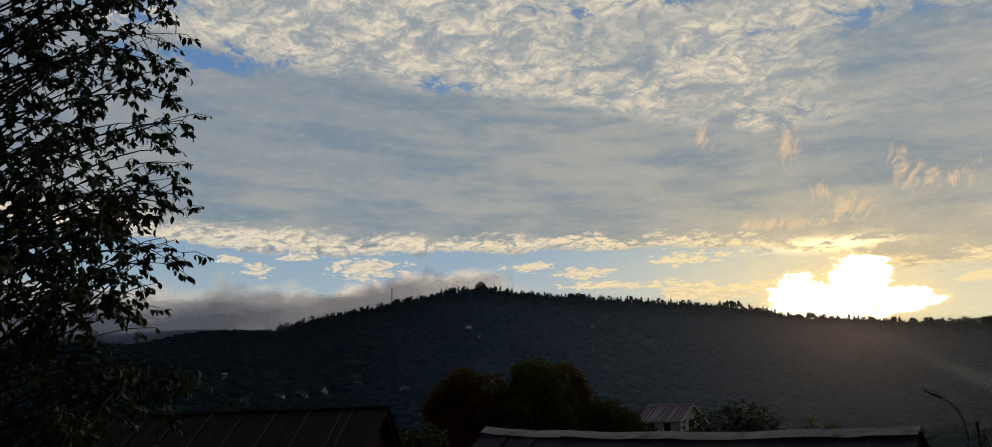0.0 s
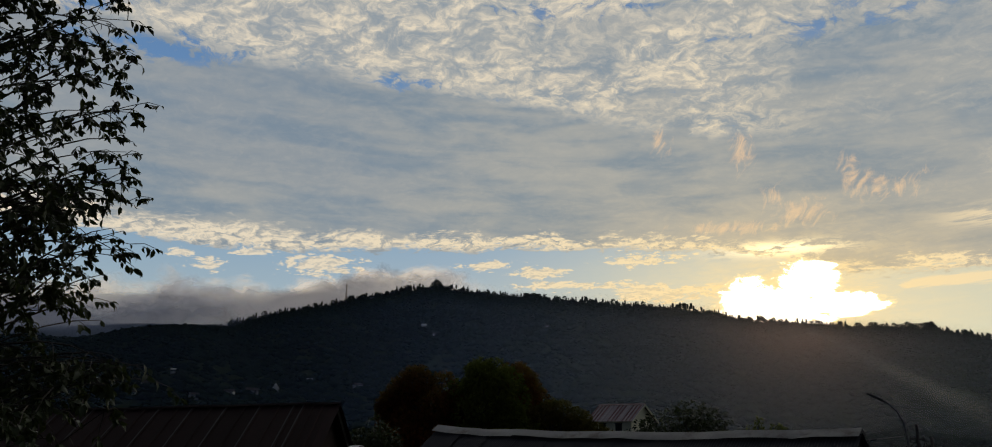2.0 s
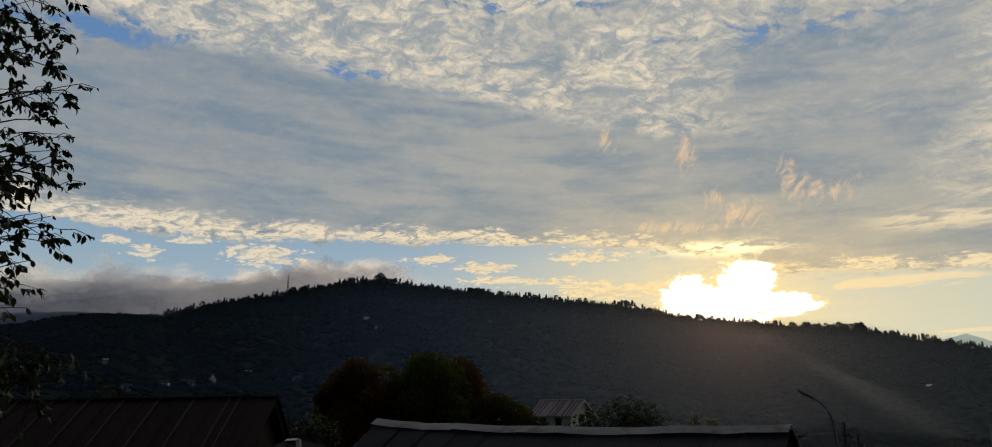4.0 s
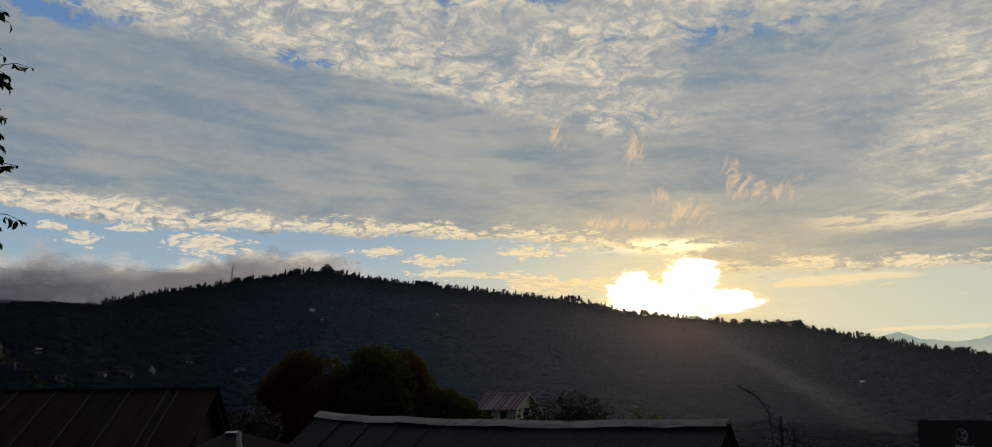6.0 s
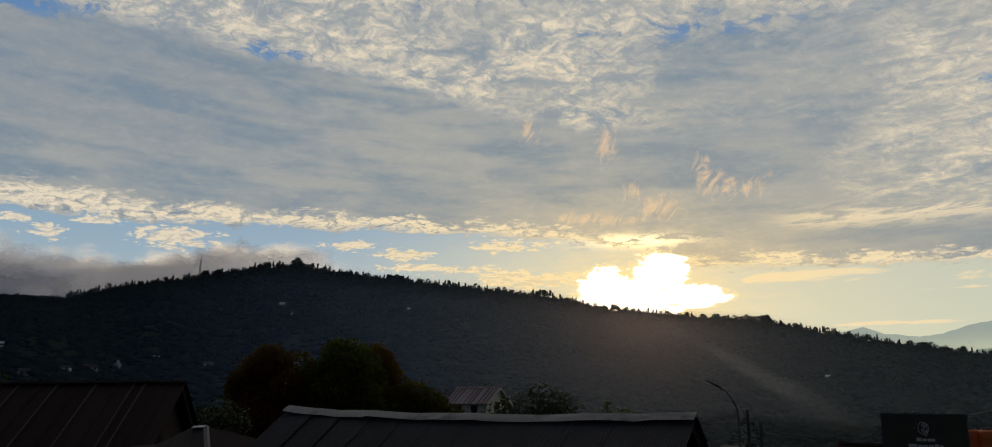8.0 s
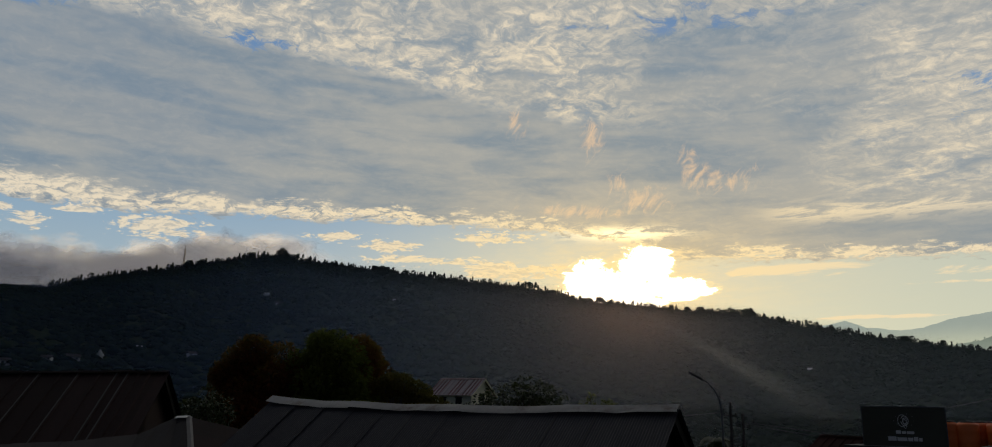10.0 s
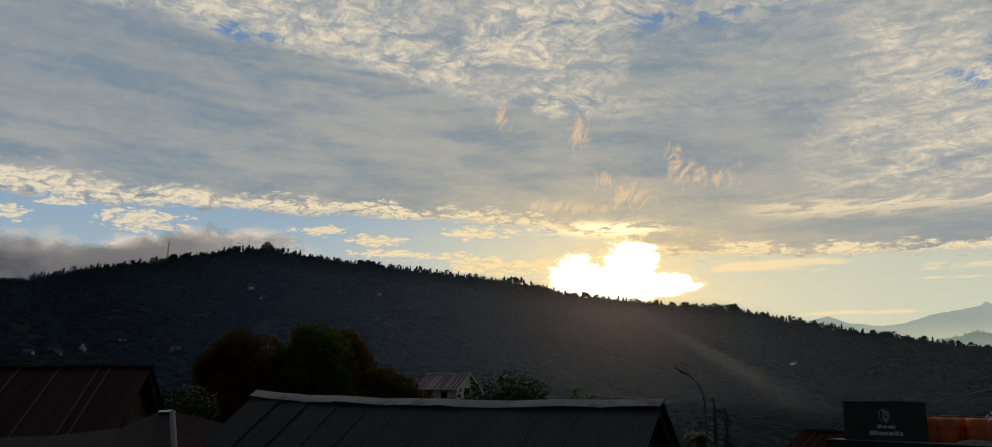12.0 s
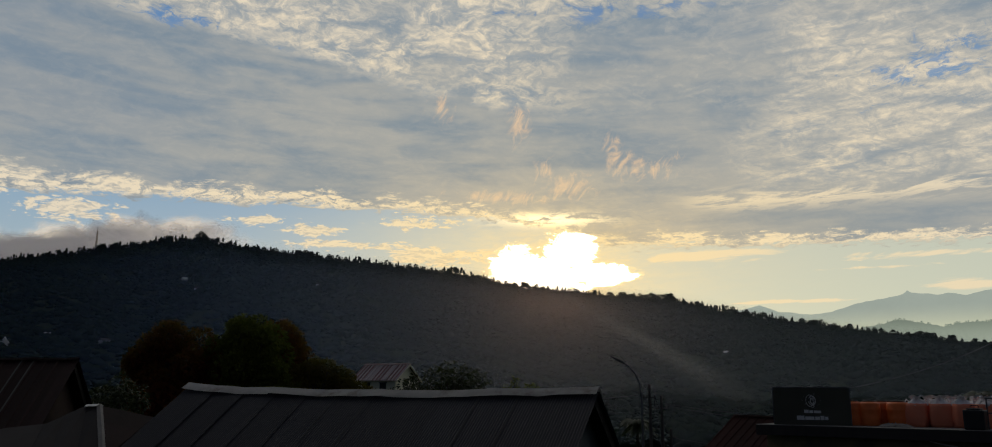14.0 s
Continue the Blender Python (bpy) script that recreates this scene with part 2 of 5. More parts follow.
# ---- materials ----
def material(name, colours, rough=0.7, metal=0.0, scale=3.0, fine=30.0, bump=0.2, bump_scale=None, spread=0.15, translucent=0.0, stretch=(1, 1, 1), stain=None, gloss=0.5):
    """Two or three base colours mixed at a broad and a fine scale, with a difference from piece to piece."""
    m = bpy.data.materials.new(name)
    m.use_nodes = True
    g = Graph(m.node_tree)
    shader = m.node_tree.nodes["Principled BSDF"]
    where = g.nodes.new("ShaderNodeTexCoord").outputs["Object"]
    mapping = g.node("ShaderNodeMapping", Vector=where, Scale=stretch).outputs[0]
    n1, n2 = g.noise(mapping, scale, 4, 0.6), g.noise(mapping, fine, 4, 0.6)
    both = g.add(g.mul(n1, 0.65), g.mul(n2, 0.35))
    stops = [(0.30 + 0.4 * i / max(1, len(colours) - 1), c) for i, c in enumerate(colours)]
    colour = g.ramp(both, stops)
    if stain:
        colour = g.mix(g.mul(g.step(g.noise(mapping, scale * 0.6, 5, 0.7), 0.52, 0.66), 0.85), colour, stain)
    rnd = g.math("ADD", g.nodes.new("ShaderNodeObjectInfo").outputs["Random"], g.nodes.new("ShaderNodeNewGeometry").outputs["Random Per Island"])
    value = g.add(1.0 - spread, g.mul(rnd, spread))
    colour = g.mix(1.0, colour, g.xyz(value, value, value), "MULTIPLY")
    g.put(shader.inputs["Base Color"], colour)
    g.put(shader.inputs["Roughness"], g.add(rough - 0.08, g.mul(n2, 0.16)))
    shader.inputs["Metallic"].default_value = metal
    shader.inputs["Specular IOR Level"].default_value = gloss
    if bump:
        b = g.node("ShaderNodeBump", Strength=bump, Distance=0.02, Height=g.noise(mapping, bump_scale or fine, 5, 0.6))
        g.links.new(b.outputs[0], shader.inputs["Normal"])
    if translucent:
        t = g.node("ShaderNodeBsdfTranslucent", Color=g.mix(0.5, colour, (0.20, 0.24, 0.03)))
        mixer = g.node("ShaderNodeMixShader", Fac=translucent)
        g.links.new(shader.outputs[0], mixer.inputs[1])
        g.links.new(t.outputs[0], mixer.inputs[2])
        g.links.new(mixer.outputs[0], m.node_tree.nodes["Material Output"].inputs[0])
    return m


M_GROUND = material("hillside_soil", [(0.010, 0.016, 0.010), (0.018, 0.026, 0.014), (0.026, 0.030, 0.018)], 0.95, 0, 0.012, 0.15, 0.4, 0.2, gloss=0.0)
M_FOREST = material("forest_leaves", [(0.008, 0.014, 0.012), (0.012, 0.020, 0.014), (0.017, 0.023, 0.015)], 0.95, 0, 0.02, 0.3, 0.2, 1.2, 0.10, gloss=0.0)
M_LEAF = material("tree_leaf", [(0.022, 0.034, 0.012), (0.050, 0.062, 0.020)], 0.42, 0, 2.0, 40, 0.1, 60, 0.4, 0.12, gloss=0.30)
M_LEAF_GREEN = material("round_tree_leaf", [(0.060, 0.080, 0.014), (0.140, 0.150, 0.026)], 0.7, 0, 1.2, 14, 0.1, 30, 0.5, 0.3, gloss=0.05)
M_LEAF_RED = material("rust_red_leaf", [(0.085, 0.018, 0.008), (0.165, 0.038, 0.013), (0.110, 0.044, 0.014)], 0.7, 0, 1.2, 14, 0.1, 30, 0.5, 0.3, gloss=0.05)
M_LEAF_BROWN = material("brown_green_leaf", [(0.075, 0.048, 0.012), (0.120, 0.085, 0.022)], 0.7, 0, 1.2, 14, 0.1, 30, 0.5, 0.3, gloss=0.05)
M_BARK = material("bark", [(0.05, 0.04, 0.03), (0.11, 0.09, 0.07)], 0.9, 0, 4, 40, 0.8, 30)
M_TIN_DARK = material("weathered_tin", [(0.022, 0.023, 0.028), (0.036, 0.036, 0.042), (0.032, 0.028, 0.030)], 0.66, 0.30, 0.7, 14, 0.15, 20, 0.35, stretch=(1, 0.35, 1), stain=(0.036, 0.027, 0.026))
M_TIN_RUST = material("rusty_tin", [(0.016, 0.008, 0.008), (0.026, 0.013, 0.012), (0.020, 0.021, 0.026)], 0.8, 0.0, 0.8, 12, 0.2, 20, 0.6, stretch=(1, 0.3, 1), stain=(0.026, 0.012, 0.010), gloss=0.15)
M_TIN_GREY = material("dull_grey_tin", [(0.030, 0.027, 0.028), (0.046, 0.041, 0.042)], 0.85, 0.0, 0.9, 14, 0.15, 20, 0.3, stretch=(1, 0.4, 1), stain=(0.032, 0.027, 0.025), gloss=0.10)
M_ZINC = material("bare_zinc", [(0.34, 0.34, 0.35), (0.52, 0.52, 0.52)], 0.48, 0.55, 2.0, 20, 0.2, 16, 0.2, stain=(0.24, 0.21, 0.19))
M_SEAM = material("worn_seam", [(0.050, 0.047, 0.046), (0.075, 0.072, 0.070)], 0.75, 0.0, 2.0, 20, 0.1, gloss=0.2)
M_STRIPE = material("faded_red_tin", [(0.17, 0.07, 0.065), (0.24, 0.12, 0.115), (0.40, 0.32, 0.32)], 0.6, 0.1, 1.0, 10, 0.2, 12, 0.75, stretch=(1, 0.3, 1))
M_STRIPE_PALE = material("faded_pale_tin", [(0.30, 0.22, 0.22), (0.48, 0.42, 0.42), (0.24, 0.12, 0.115)], 0.6, 0.1, 1.0, 10, 0.2, 12, 0.5, stretch=(1, 0.3, 1))
M_PATCH = material("patched_red_tin", [(0.026, 0.009, 0.008), (0.038, 0.013, 0.011), (0.075, 0.052, 0.052)], 0.85, 0.0, 0.9, 10, 0.2, 12, 0.5, stretch=(1, 0.4, 1), stain=(0.085, 0.066, 0.066), gloss=0.1)
M_BOARD = material("dark_boards", [(0.026, 0.022, 0.020), (0.048, 0.041, 0.037)], 0.85, 0, 3, 25, 0.4, 20, 0.3, stretch=(1, 1, 0.2))
M_GABLE = material("painted_gable", [(0.06, 0.075, 0.080), (0.10, 0.11, 0.115)], 0.8, 0, 1.5, 18, 0.2, 18)
M_CREAM = material("cream_plaster", [(0.72, 0.69, 0.50), (0.80, 0.76, 0.57)], 0.85, 0, 1.2, 14, 0.2, 20)
M_OCHRE = material("ochre_plaster", [(0.20, 0.16, 0.08), (0.30, 0.24, 0.12)], 0.88, 0, 1.0, 12, 0.3, 18, stain=(0.13, 0.11, 0.08))
M_CONCRETE = material("stained_concrete", [(0.15, 0.14, 0.13), (0.24, 0.23, 0.21)], 0.9, 0, 1.5, 20, 0.4, 20, stain=(0.07, 0.062, 0.055))
M_WHITE = material("white_wall", [(0.52, 0.52, 0.52), (0.66, 0.66, 0.66)], 0.85, 0, 0.4, 5, 0.1)
M_STEEL = material("painted_steel", [(0.10, 0.10, 0.105), (0.16, 0.16, 0.165)], 0.5, 0.5, 4, 30, 0.1)
M_POLE = material("pole_wood", [(0.06, 0.05, 0.045), (0.10, 0.085, 0.07)], 0.85, 0, 3, 30, 0.4, stretch=(1, 1, 0.2))
M_BLACK = material("black_plastic", [(0.012, 0.012, 0.013), (0.02, 0.02, 0.02)], 0.5, 0, 3, 20, 0.1)
M_CABLE = material("cable_rubber", [(0.015, 0.015, 0.016), (0.022, 0.022, 0.022)], 0.7, 0, 3, 20, 0)
M_ORANGE = material("orange_plastic", [(0.74, 0.15, 0.030), (0.82, 0.20, 0.045)], 0.5, 0, 2, 20, 0.1, spread=0.2)
M_BAG = material("woven_orange_bag", [(0.82, 0.22, 0.11), (0.86, 0.28, 0.16)], 0.8, 0, 3, 45, 0.5, 12, 0.15)
M_BAG_WHITE = material("white_bag_cloth", [(0.72, 0.69, 0.68), (0.84, 0.82, 0.80)], 0.8, 0, 4, 40, 0.5, 14)
M_SIGN = material("sign_panel", [(0.070, 0.065, 0.042), (0.095, 0.090, 0.058)], 0.55, 0, 0.8, 12, 0.05)
M_SIGN_INK = material("sign_print", [(0.72, 0.70, 0.66), (0.80, 0.78, 0.74)], 0.6, 0, 3, 20, 0)
M_GLASS = material("dark_window_glass", [(0.02, 0.022, 0.025), (0.03, 0.03, 0.032)], 0.12, 0, 2, 10, 0)


# ---- mesh helpers ----
def finish(name, bm, mat, smooth=False):
    mesh = bpy.data.meshes.new(name)
    bm.to_mesh(mesh)
    bm.free()
    mesh.materials.append(mat)
    if smooth:
        mesh.shade_smooth()
    return mesh


def part(name, bm, mat, parent=None, label="", smooth=False, m=None):
    """Links a bmesh (or a ready mesh) as one mesh object under a thing or part."""
    mesh = bm if isinstance(bm, bpy.types.Mesh) else finish(name, bm, mat, smooth)
    ob = new(name, mesh)
    if parent:
        ob.parent = parent
    if m is not None:
        ob.matrix_basis = m
    if label:
        tagged(ob, label)
    return ob


def empty(name, place, label, category, group="", kind="", turn=0.0):
    ob = new(name)
    ob.empty_display_size = 0.2
    ob.matrix_basis = pose(*place, 0, 0, turn)
    return tagged(ob, label, category, group, kind)


def box(bm, lo, hi, bevel=0.0):
    lo, hi = Vector(lo), Vector(hi)
    got = bmesh.ops.create_cube(bm, size=1.0, matrix=Matrix.LocRotScale((lo + hi) / 2, None, hi - lo))
    if bevel:
        edges = {e for v in got["verts"] for e in v.link_edges}
        bmesh.ops.bevel(bm, geom=list(edges), offset=bevel, segments=2, affect="EDGES", profile=0.6)
    return bm


def boxed(lo, hi, bevel=0.0):
    return box(bmesh.new(), lo, hi, bevel)


def slab(bm, corners, thick):
    """A plate whose upper face is the given loop and whose depth points down."""
    top = [bm.verts.new(c) for c in corners]
    low = [bm.verts.new(Vector(c) - Vector((0, 0, thick))) for c in corners]
    bm.faces.new(top)
    bm.faces.new(low[::-1])
    for i in range(len(top)):
        j = (i + 1) % len(top)
        bm.faces.new((top[j], top[i], low[i], low[j]))
    bmesh.ops.recalc_face_normals(bm, faces=bm.faces)
    return bm


def tube(bm, points, radii, sides=6):
    """A round bar through the points, with a radius at each."""
    rings = []
    points = [Vector(p) for p in points]
    for i, p in enumerate(points):
        along = (points[min(i + 1, len(points) - 1)] - points[max(i - 1, 0)]).normalized()
        q = along.to_track_quat("Z", "Y")
        rings.append([bm.verts.new(p + q @ Vector((math.cos(2 * math.pi * k / sides), math.sin(2 * math.pi * k / sides), 0)) * radii[i]) for k in range(sides)])
    for a, b in zip(rings, rings[1:]):
        for k in range(sides):
            bm.faces.new((a[k], a[(k + 1) % sides], b[(k + 1) % sides], b[k]))
    bm.faces.new(rings[0][::-1])
    bm.faces.new(rings[-1])
    return bm


def lathe(bm, profile, sides=20):
    """A turned form from (radius, height) pairs."""
    rings = [[bm.verts.new((r * math.cos(2 * math.pi * k / sides), r * math.sin(2 * math.pi * k / sides), z)) for k in range(sides)] for r, z in profile]
    for a, b in zip(rings, rings[1:]):
        for k in range(sides):
            bm.faces.new((a[k], a[(k + 1) % sides], b[(k + 1) % sides], b[k]))
    bm.faces.new(rings[0][::-1])
    bm.faces.new(rings[-1])
    return bm


def raw(name, verts, faces, mat, smooth=False):
    mesh = bpy.data.meshes.new(name)
    mesh.from_pydata([tuple(v) for v in verts], [], faces)
    mesh.materials.append(mat)
    if smooth:
        mesh.shade_smooth()
    return mesh


def quads_mesh(name, verts, faces, mat, smooth=False):
    """A mesh of quads or triangles from arrays, quickly."""
    verts, faces = np.asarray(verts, np.float32), np.asarray(faces, np.int32)
    mesh = bpy.data.meshes.new(name)
    k = faces.shape[1]
    mesh.vertices.add(len(verts))
    mesh.vertices.foreach_set("co", verts.ravel())
    mesh.loops.add(faces.size)
    mesh.loops.foreach_set("vertex_index", faces.ravel())
    mesh.polygons.add(len(faces))
    mesh.polygons.foreach_set("loop_start", np.arange(0, faces.size, k, dtype=np.int32))
    mesh.update(calc_edges=True)
    mesh.validate()
    mesh.materials.append(mat)
    if smooth:
        mesh.shade_smooth()
    return mesh


def many(template_v, template_f, mats):
    """Copies of one small form under many 4 x 4 arrays, joined."""
    tv = np.c_[np.asarray(template_v, float), np.ones(len(template_v))]
    out = np.einsum("nij,kj->nki", mats, tv)[..., :3].reshape(-1, 3)
    tf = np.asarray(template_f)
    faces = (tf[None] + (np.arange(len(mats)) * len(tv))[:, None, None]).reshape(-1, tf.shape[1])
    return out, faces


def blob(seed, rough=0.3, levels=1):
    """A lumpy ball as arrays."""
    bm = bmesh.new()
    bmesh.ops.create_icosphere(bm, subdivisions=levels + 1 if levels > 1 else 2, radius=1.0)
    for v in bm.verts:
        v.co *= 1 + rough * noise.noise(v.co * 2.1 + Vector((seed * 7.3, seed * 1.7, 0)))
    vs = np.array([v.co[:] for v in bm.verts])
    fs = np.array([[v.index for v in f.verts] for f in bm.faces])
    bm.free()
    return vs, fs


def turns(n, rng, tilt=0.3, scale=(1, 1, 1), vary=0.4):
    """n random 3 x 3 turns about z with a small tilt and a size."""
    a = rng.uniform(0, 2 * math.pi, n)
    b = rng.normal(0, tilt, n)
    s = rng.uniform(1 - vary, 1 + vary, n)
    ca, sa, cb, sb = np.cos(a), np.sin(a), np.cos(b), np.sin(b)
    m = np.zeros((n, 3, 3))
    m[:, 0, 0], m[:, 0, 1], m[:, 0, 2] = ca, -sa * cb, sa * sb
    m[:, 1, 0], m[:, 1, 1], m[:, 1, 2] = sa, ca * cb, -ca * sb
    m[:, 2, 1], m[:, 2, 2] = sb, cb
    return m * s[:, None, None] * np.asarray(scale)[None, None, :]


def placed(m3, where):
    m = np.zeros((len(m3), 4, 4))
    m[:, :3, :3], m[:, :3, 3], m[:, 3, 3] = m3, where, 1
    return m


# ---- land ----
RIDGE_AZ = [-60, -40, -31, -25, -21, -15, -11.6, -7.3, -3.8, -1.1, 2.1, 6.1, 9.6, 15.2, 17.8, 20, 22.7, 27, 30.5, 35, 39, 43, 46.5, 50.5, 58, 75]
RIDGE_EL = [3.5, 4.9, 5.5, 6.2, 6.6, 6.8, 7.8, 8.7, 9.55, 9.95, 9.5, 9.2, 8.95, 8.4, 8.05, 7.55, 7.25, 6.75, 6.55, 5.65, 4.85, 4.15, 3.65, 2.98, 2.2, 1.8]
RIDGE_D = 1500.0


def ridge_el(az):
    return np.interp(az, RIDGE_AZ, RIDGE_EL, left=2.0, right=1.5)


def ridge_dist(az):
    return RIDGE_D + 60 * np.sin(np.radians(az * 5)) + 40 * np.sin(np.radians(az * 13 + 40))


def land(az, d):
    """Height of the ground at a bearing and a distance."""
    top = np.tan(np.radians(ridge_el(az)))
    far = ridge_dist(az)
    s = np.clip((d - 300) / (far - 300), 0, 1)
    rise = 6 + top * far
    h = rise * s ** 1.05 + 2.0 * np.clip(d / 300, 0, 1) ** 2
    gully = np.sin(np.radians(az * 17 + 30 * np.sin(d / 210))) * 0.6 + np.sin(np.radians(az * 41 + d * 0.12)) * 0.4
    h = h + gully * 16 * np.sin(math.pi * s) ** 1.0 * np.minimum(1, d / 600)
    beyond = np.clip((d - far) / 1300, 0, 1)
    return np.where(d > far, rise * (1 - beyond) ** 1.6 - 40 * beyond, h)


def polar(az, d, z=None):
    a = np.radians(az)
    return np.stack([np.sin(a) * d, np.cos(a) * d, land(az, d) if z is None else z + 0 * a], -1)


def build_land():
    rng = np.random.default_rng(3)
    azs = np.concatenate([np.arange(-180, -50, 4.0), np.arange(-50, 66, 0.3), np.arange(66, 180, 4.0)])
    ds = np.concatenate([[1, 12, 25, 40, 60, 85, 110], np.linspace(135, 1400, 64), np.linspace(1415, 1620, 24), np.linspace(1680, 2900, 14), [3500, 4300, 4900]])
    A, D = np.meshgrid(azs, ds, indexing="ij")
    P = polar(A, D)
    P[..., 2] += rng.normal(0, 1, A.shape) * np.clip((D - 150) / 600, 0, 1) * 0.7 * (D < 1430)
    n, k = A.shape
    verts = np.concatenate([P.reshape(-1, 3), [[0, 0, 0]]])
    i, j = np.meshgrid(np.arange(n), np.arange(k - 1), indexing="ij")
    i2 = (i + 1) % n
    faces = np.stack([i * k + j, i * k + j + 1, i2 * k + j + 1, i2 * k + j], -1).reshape(-1, 4)
    c = len(verts)
    verts = np.concatenate([verts, [[-2, -2, -0.02], [2, -2, -0.02], [2, 2, -0.02], [-2, 2, -0.02]]])
    faces = np.concatenate([faces, [[c + 3, c + 2, c + 1, c]]])
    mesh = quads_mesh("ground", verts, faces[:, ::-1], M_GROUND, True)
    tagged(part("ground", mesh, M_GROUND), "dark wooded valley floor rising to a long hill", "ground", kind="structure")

    # woods on the slope and in the valley
    n = 80000
    az = rng.uniform(-50, 62, n)
    d = np.where(rng.uniform(0, 1, n) < 0.10, rng.uniform(95, 330, n), 300 + (ridge_dist(az) - 312) * rng.uniform(0, 1, n) ** 0.72)
    keep = np.sin(az * 0.9 + d * 0.011) + np.sin(d * 0.021 - az * 0.4) + rng.normal(0, 1.0, n) > -1.3
    az, d = az[keep], d[keep]
    size = np.where(d > 300, 1.7 + 2.3 * rng.uniform(0, 1, len(az)) ** 3, 0.8 + 0.9 * rng.uniform(0, 1, len(az)))
    p = polar(az, d)
    p[:, 2] += size * 0.3
    v, f = many(TUFT_V, TUFT_F, placed(turns(len(az), rng, 0.30, (1.5, 1.5, 0.55), 0.3) * size[:, None, None], p))
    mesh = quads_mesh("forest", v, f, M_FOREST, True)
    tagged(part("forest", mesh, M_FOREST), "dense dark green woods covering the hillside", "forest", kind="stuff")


TUFT_V = [(-1, 0, -0.25), (0, 0.9, 0.15), (1, 0, -0.25), (0, -0.9, 0.25), (0, 0, 1.1), (0.1, 0, -0.9)]
TUFT_F = [(0, 1, 4), (1, 2, 4), (2, 3, 4), (3, 0, 4), (1, 0, 5), (2, 1, 5), (3, 2, 5), (0, 3, 5)]


def skyline_tree(rng, height, form):
    """Foliage tufts of one distant tree, as arrays round its foot."""
    n = int(26 + 6 * height)
    t = rng.uniform(0.12, 1.0, n) ** 0.8
    if form == "spire":
        r = height * 0.17 * (1.05 - t) + 0.25
    elif form == "tall":
        # a bare stem under an uneven head
        t = np.where(rng.uniform(0, 1, n) < 0.8, rng.uniform(0.42, 1.0, n), t)
        r = np.where(t > 0.4, height * 0.13 * np.sqrt(np.clip(1 - ((t - 0.70) / 0.34) ** 2, 0.03, 1)), 0.2)
    else:
        r = height * 0.46 * np.sqrt(np.clip(1 - ((t - 0.45) / 0.60) ** 2, 0.02, 1))
    a = rng.uniform(0, 2 * math.pi, n)
    q = np.sqrt(rng.uniform(0, 1, n)) * r
    p = np.stack([np.cos(a) * q, np.sin(a) * q, t * height], -1)
    return p, rng.uniform(0.6, 1.15, n) * (0.30 + 0.052 * height)


# stands of taller trees along the top: bearing, half width, number, lowest, highest, form
STANDS = ((-13.2, 1.6, 10, 5, 8, "spire"), (-11.4, 0.6, 6, 6, 9, "spire"), (-7.75, 0.12, 2, 7, 8, "bush"), (-7.0, 0.22, 4, 8, 10, "bush"), (-6.3, 0.22, 4, 8, 10, "bush"), (-3.4, 0.25, 5, 7, 10, "spire"),
          (-4.6, 1.0, 8, 4, 7, "spire"), (-1.0, 0.34, 4, 8, 13, "bush"), (-0.4, 0.5, 6, 6, 9, "bush"), (0.85, 0.06, 1, 9.5, 10, "spire"), (2.65, 0.12, 3, 8, 11, "tall"), (3.2, 0.1, 2, 6, 8, "tall"),
          (4.2, 0.30, 4, 7, 9, "tall"), (5.7, 0.55, 12, 8, 10.5, "bush"), (6.4, 0.3, 5, 5, 8, "bush"), (9.55, 0.14, 3, 9, 11, "tall"), (10.1, 0.2, 4, 6, 8, "bush"), (14.1, 0.3, 3, 5, 7, "tall"),
          (15.55, 0.05, 1, 10, 10.5, "tall"), (16.45, 0.72, 8, 8, 16, "tall"), (16.5, 0.9, 4, 3, 5, "bush"), (17.6, 0.4, 5, 5, 8, "tall"), (18.3, 0.2, 3, 6, 8, "tall"), (20.1, 0.2, 3, 5, 7, "bush"),
          (21.6, 0.2, 3, 4, 6, "bush"), (23.85, 0.05, 1, 7, 8, "tall"), (24.45, 0.05, 1, 6, 7, "spire"), (24.95, 0.10, 2, 7, 9, "bush"), (25.35, 0.04, 1, 8, 9, "tall"), (25.65, 0.04, 1, 8, 9, "tall"), (26.05, 0.05, 1, 7, 8, "bush"),
          (28.4, 0.6, 9, 6, 9, "bush"), (30.0, 0.7, 10, 7, 10, "bush"), (31.3, 0.35, 8, 9, 13, "bush"), (33.3, 0.3, 4, 5, 8, "bush"), (34.62, 0.03, 1, 11, 12, "spire"), (34.9, 0.03, 1, 10, 12, "spire"),
          (35.5, 0.1, 2, 7, 9, "spire"), (36.3, 0.1, 2, 7, 9, "spire"), (37.4, 0.45, 9, 7, 10, "spire"), (39.75, 0.12, 3, 8, 10, "bush"), (40.6, 0.25, 5, 7, 10, "bush"), (41.7, 0.3, 5, 6, 9, "bush"),
          (46.8, 0.6, 9, 7, 10, "bush"), (48.2, 0.4, 6, 6, 8, "bush"))


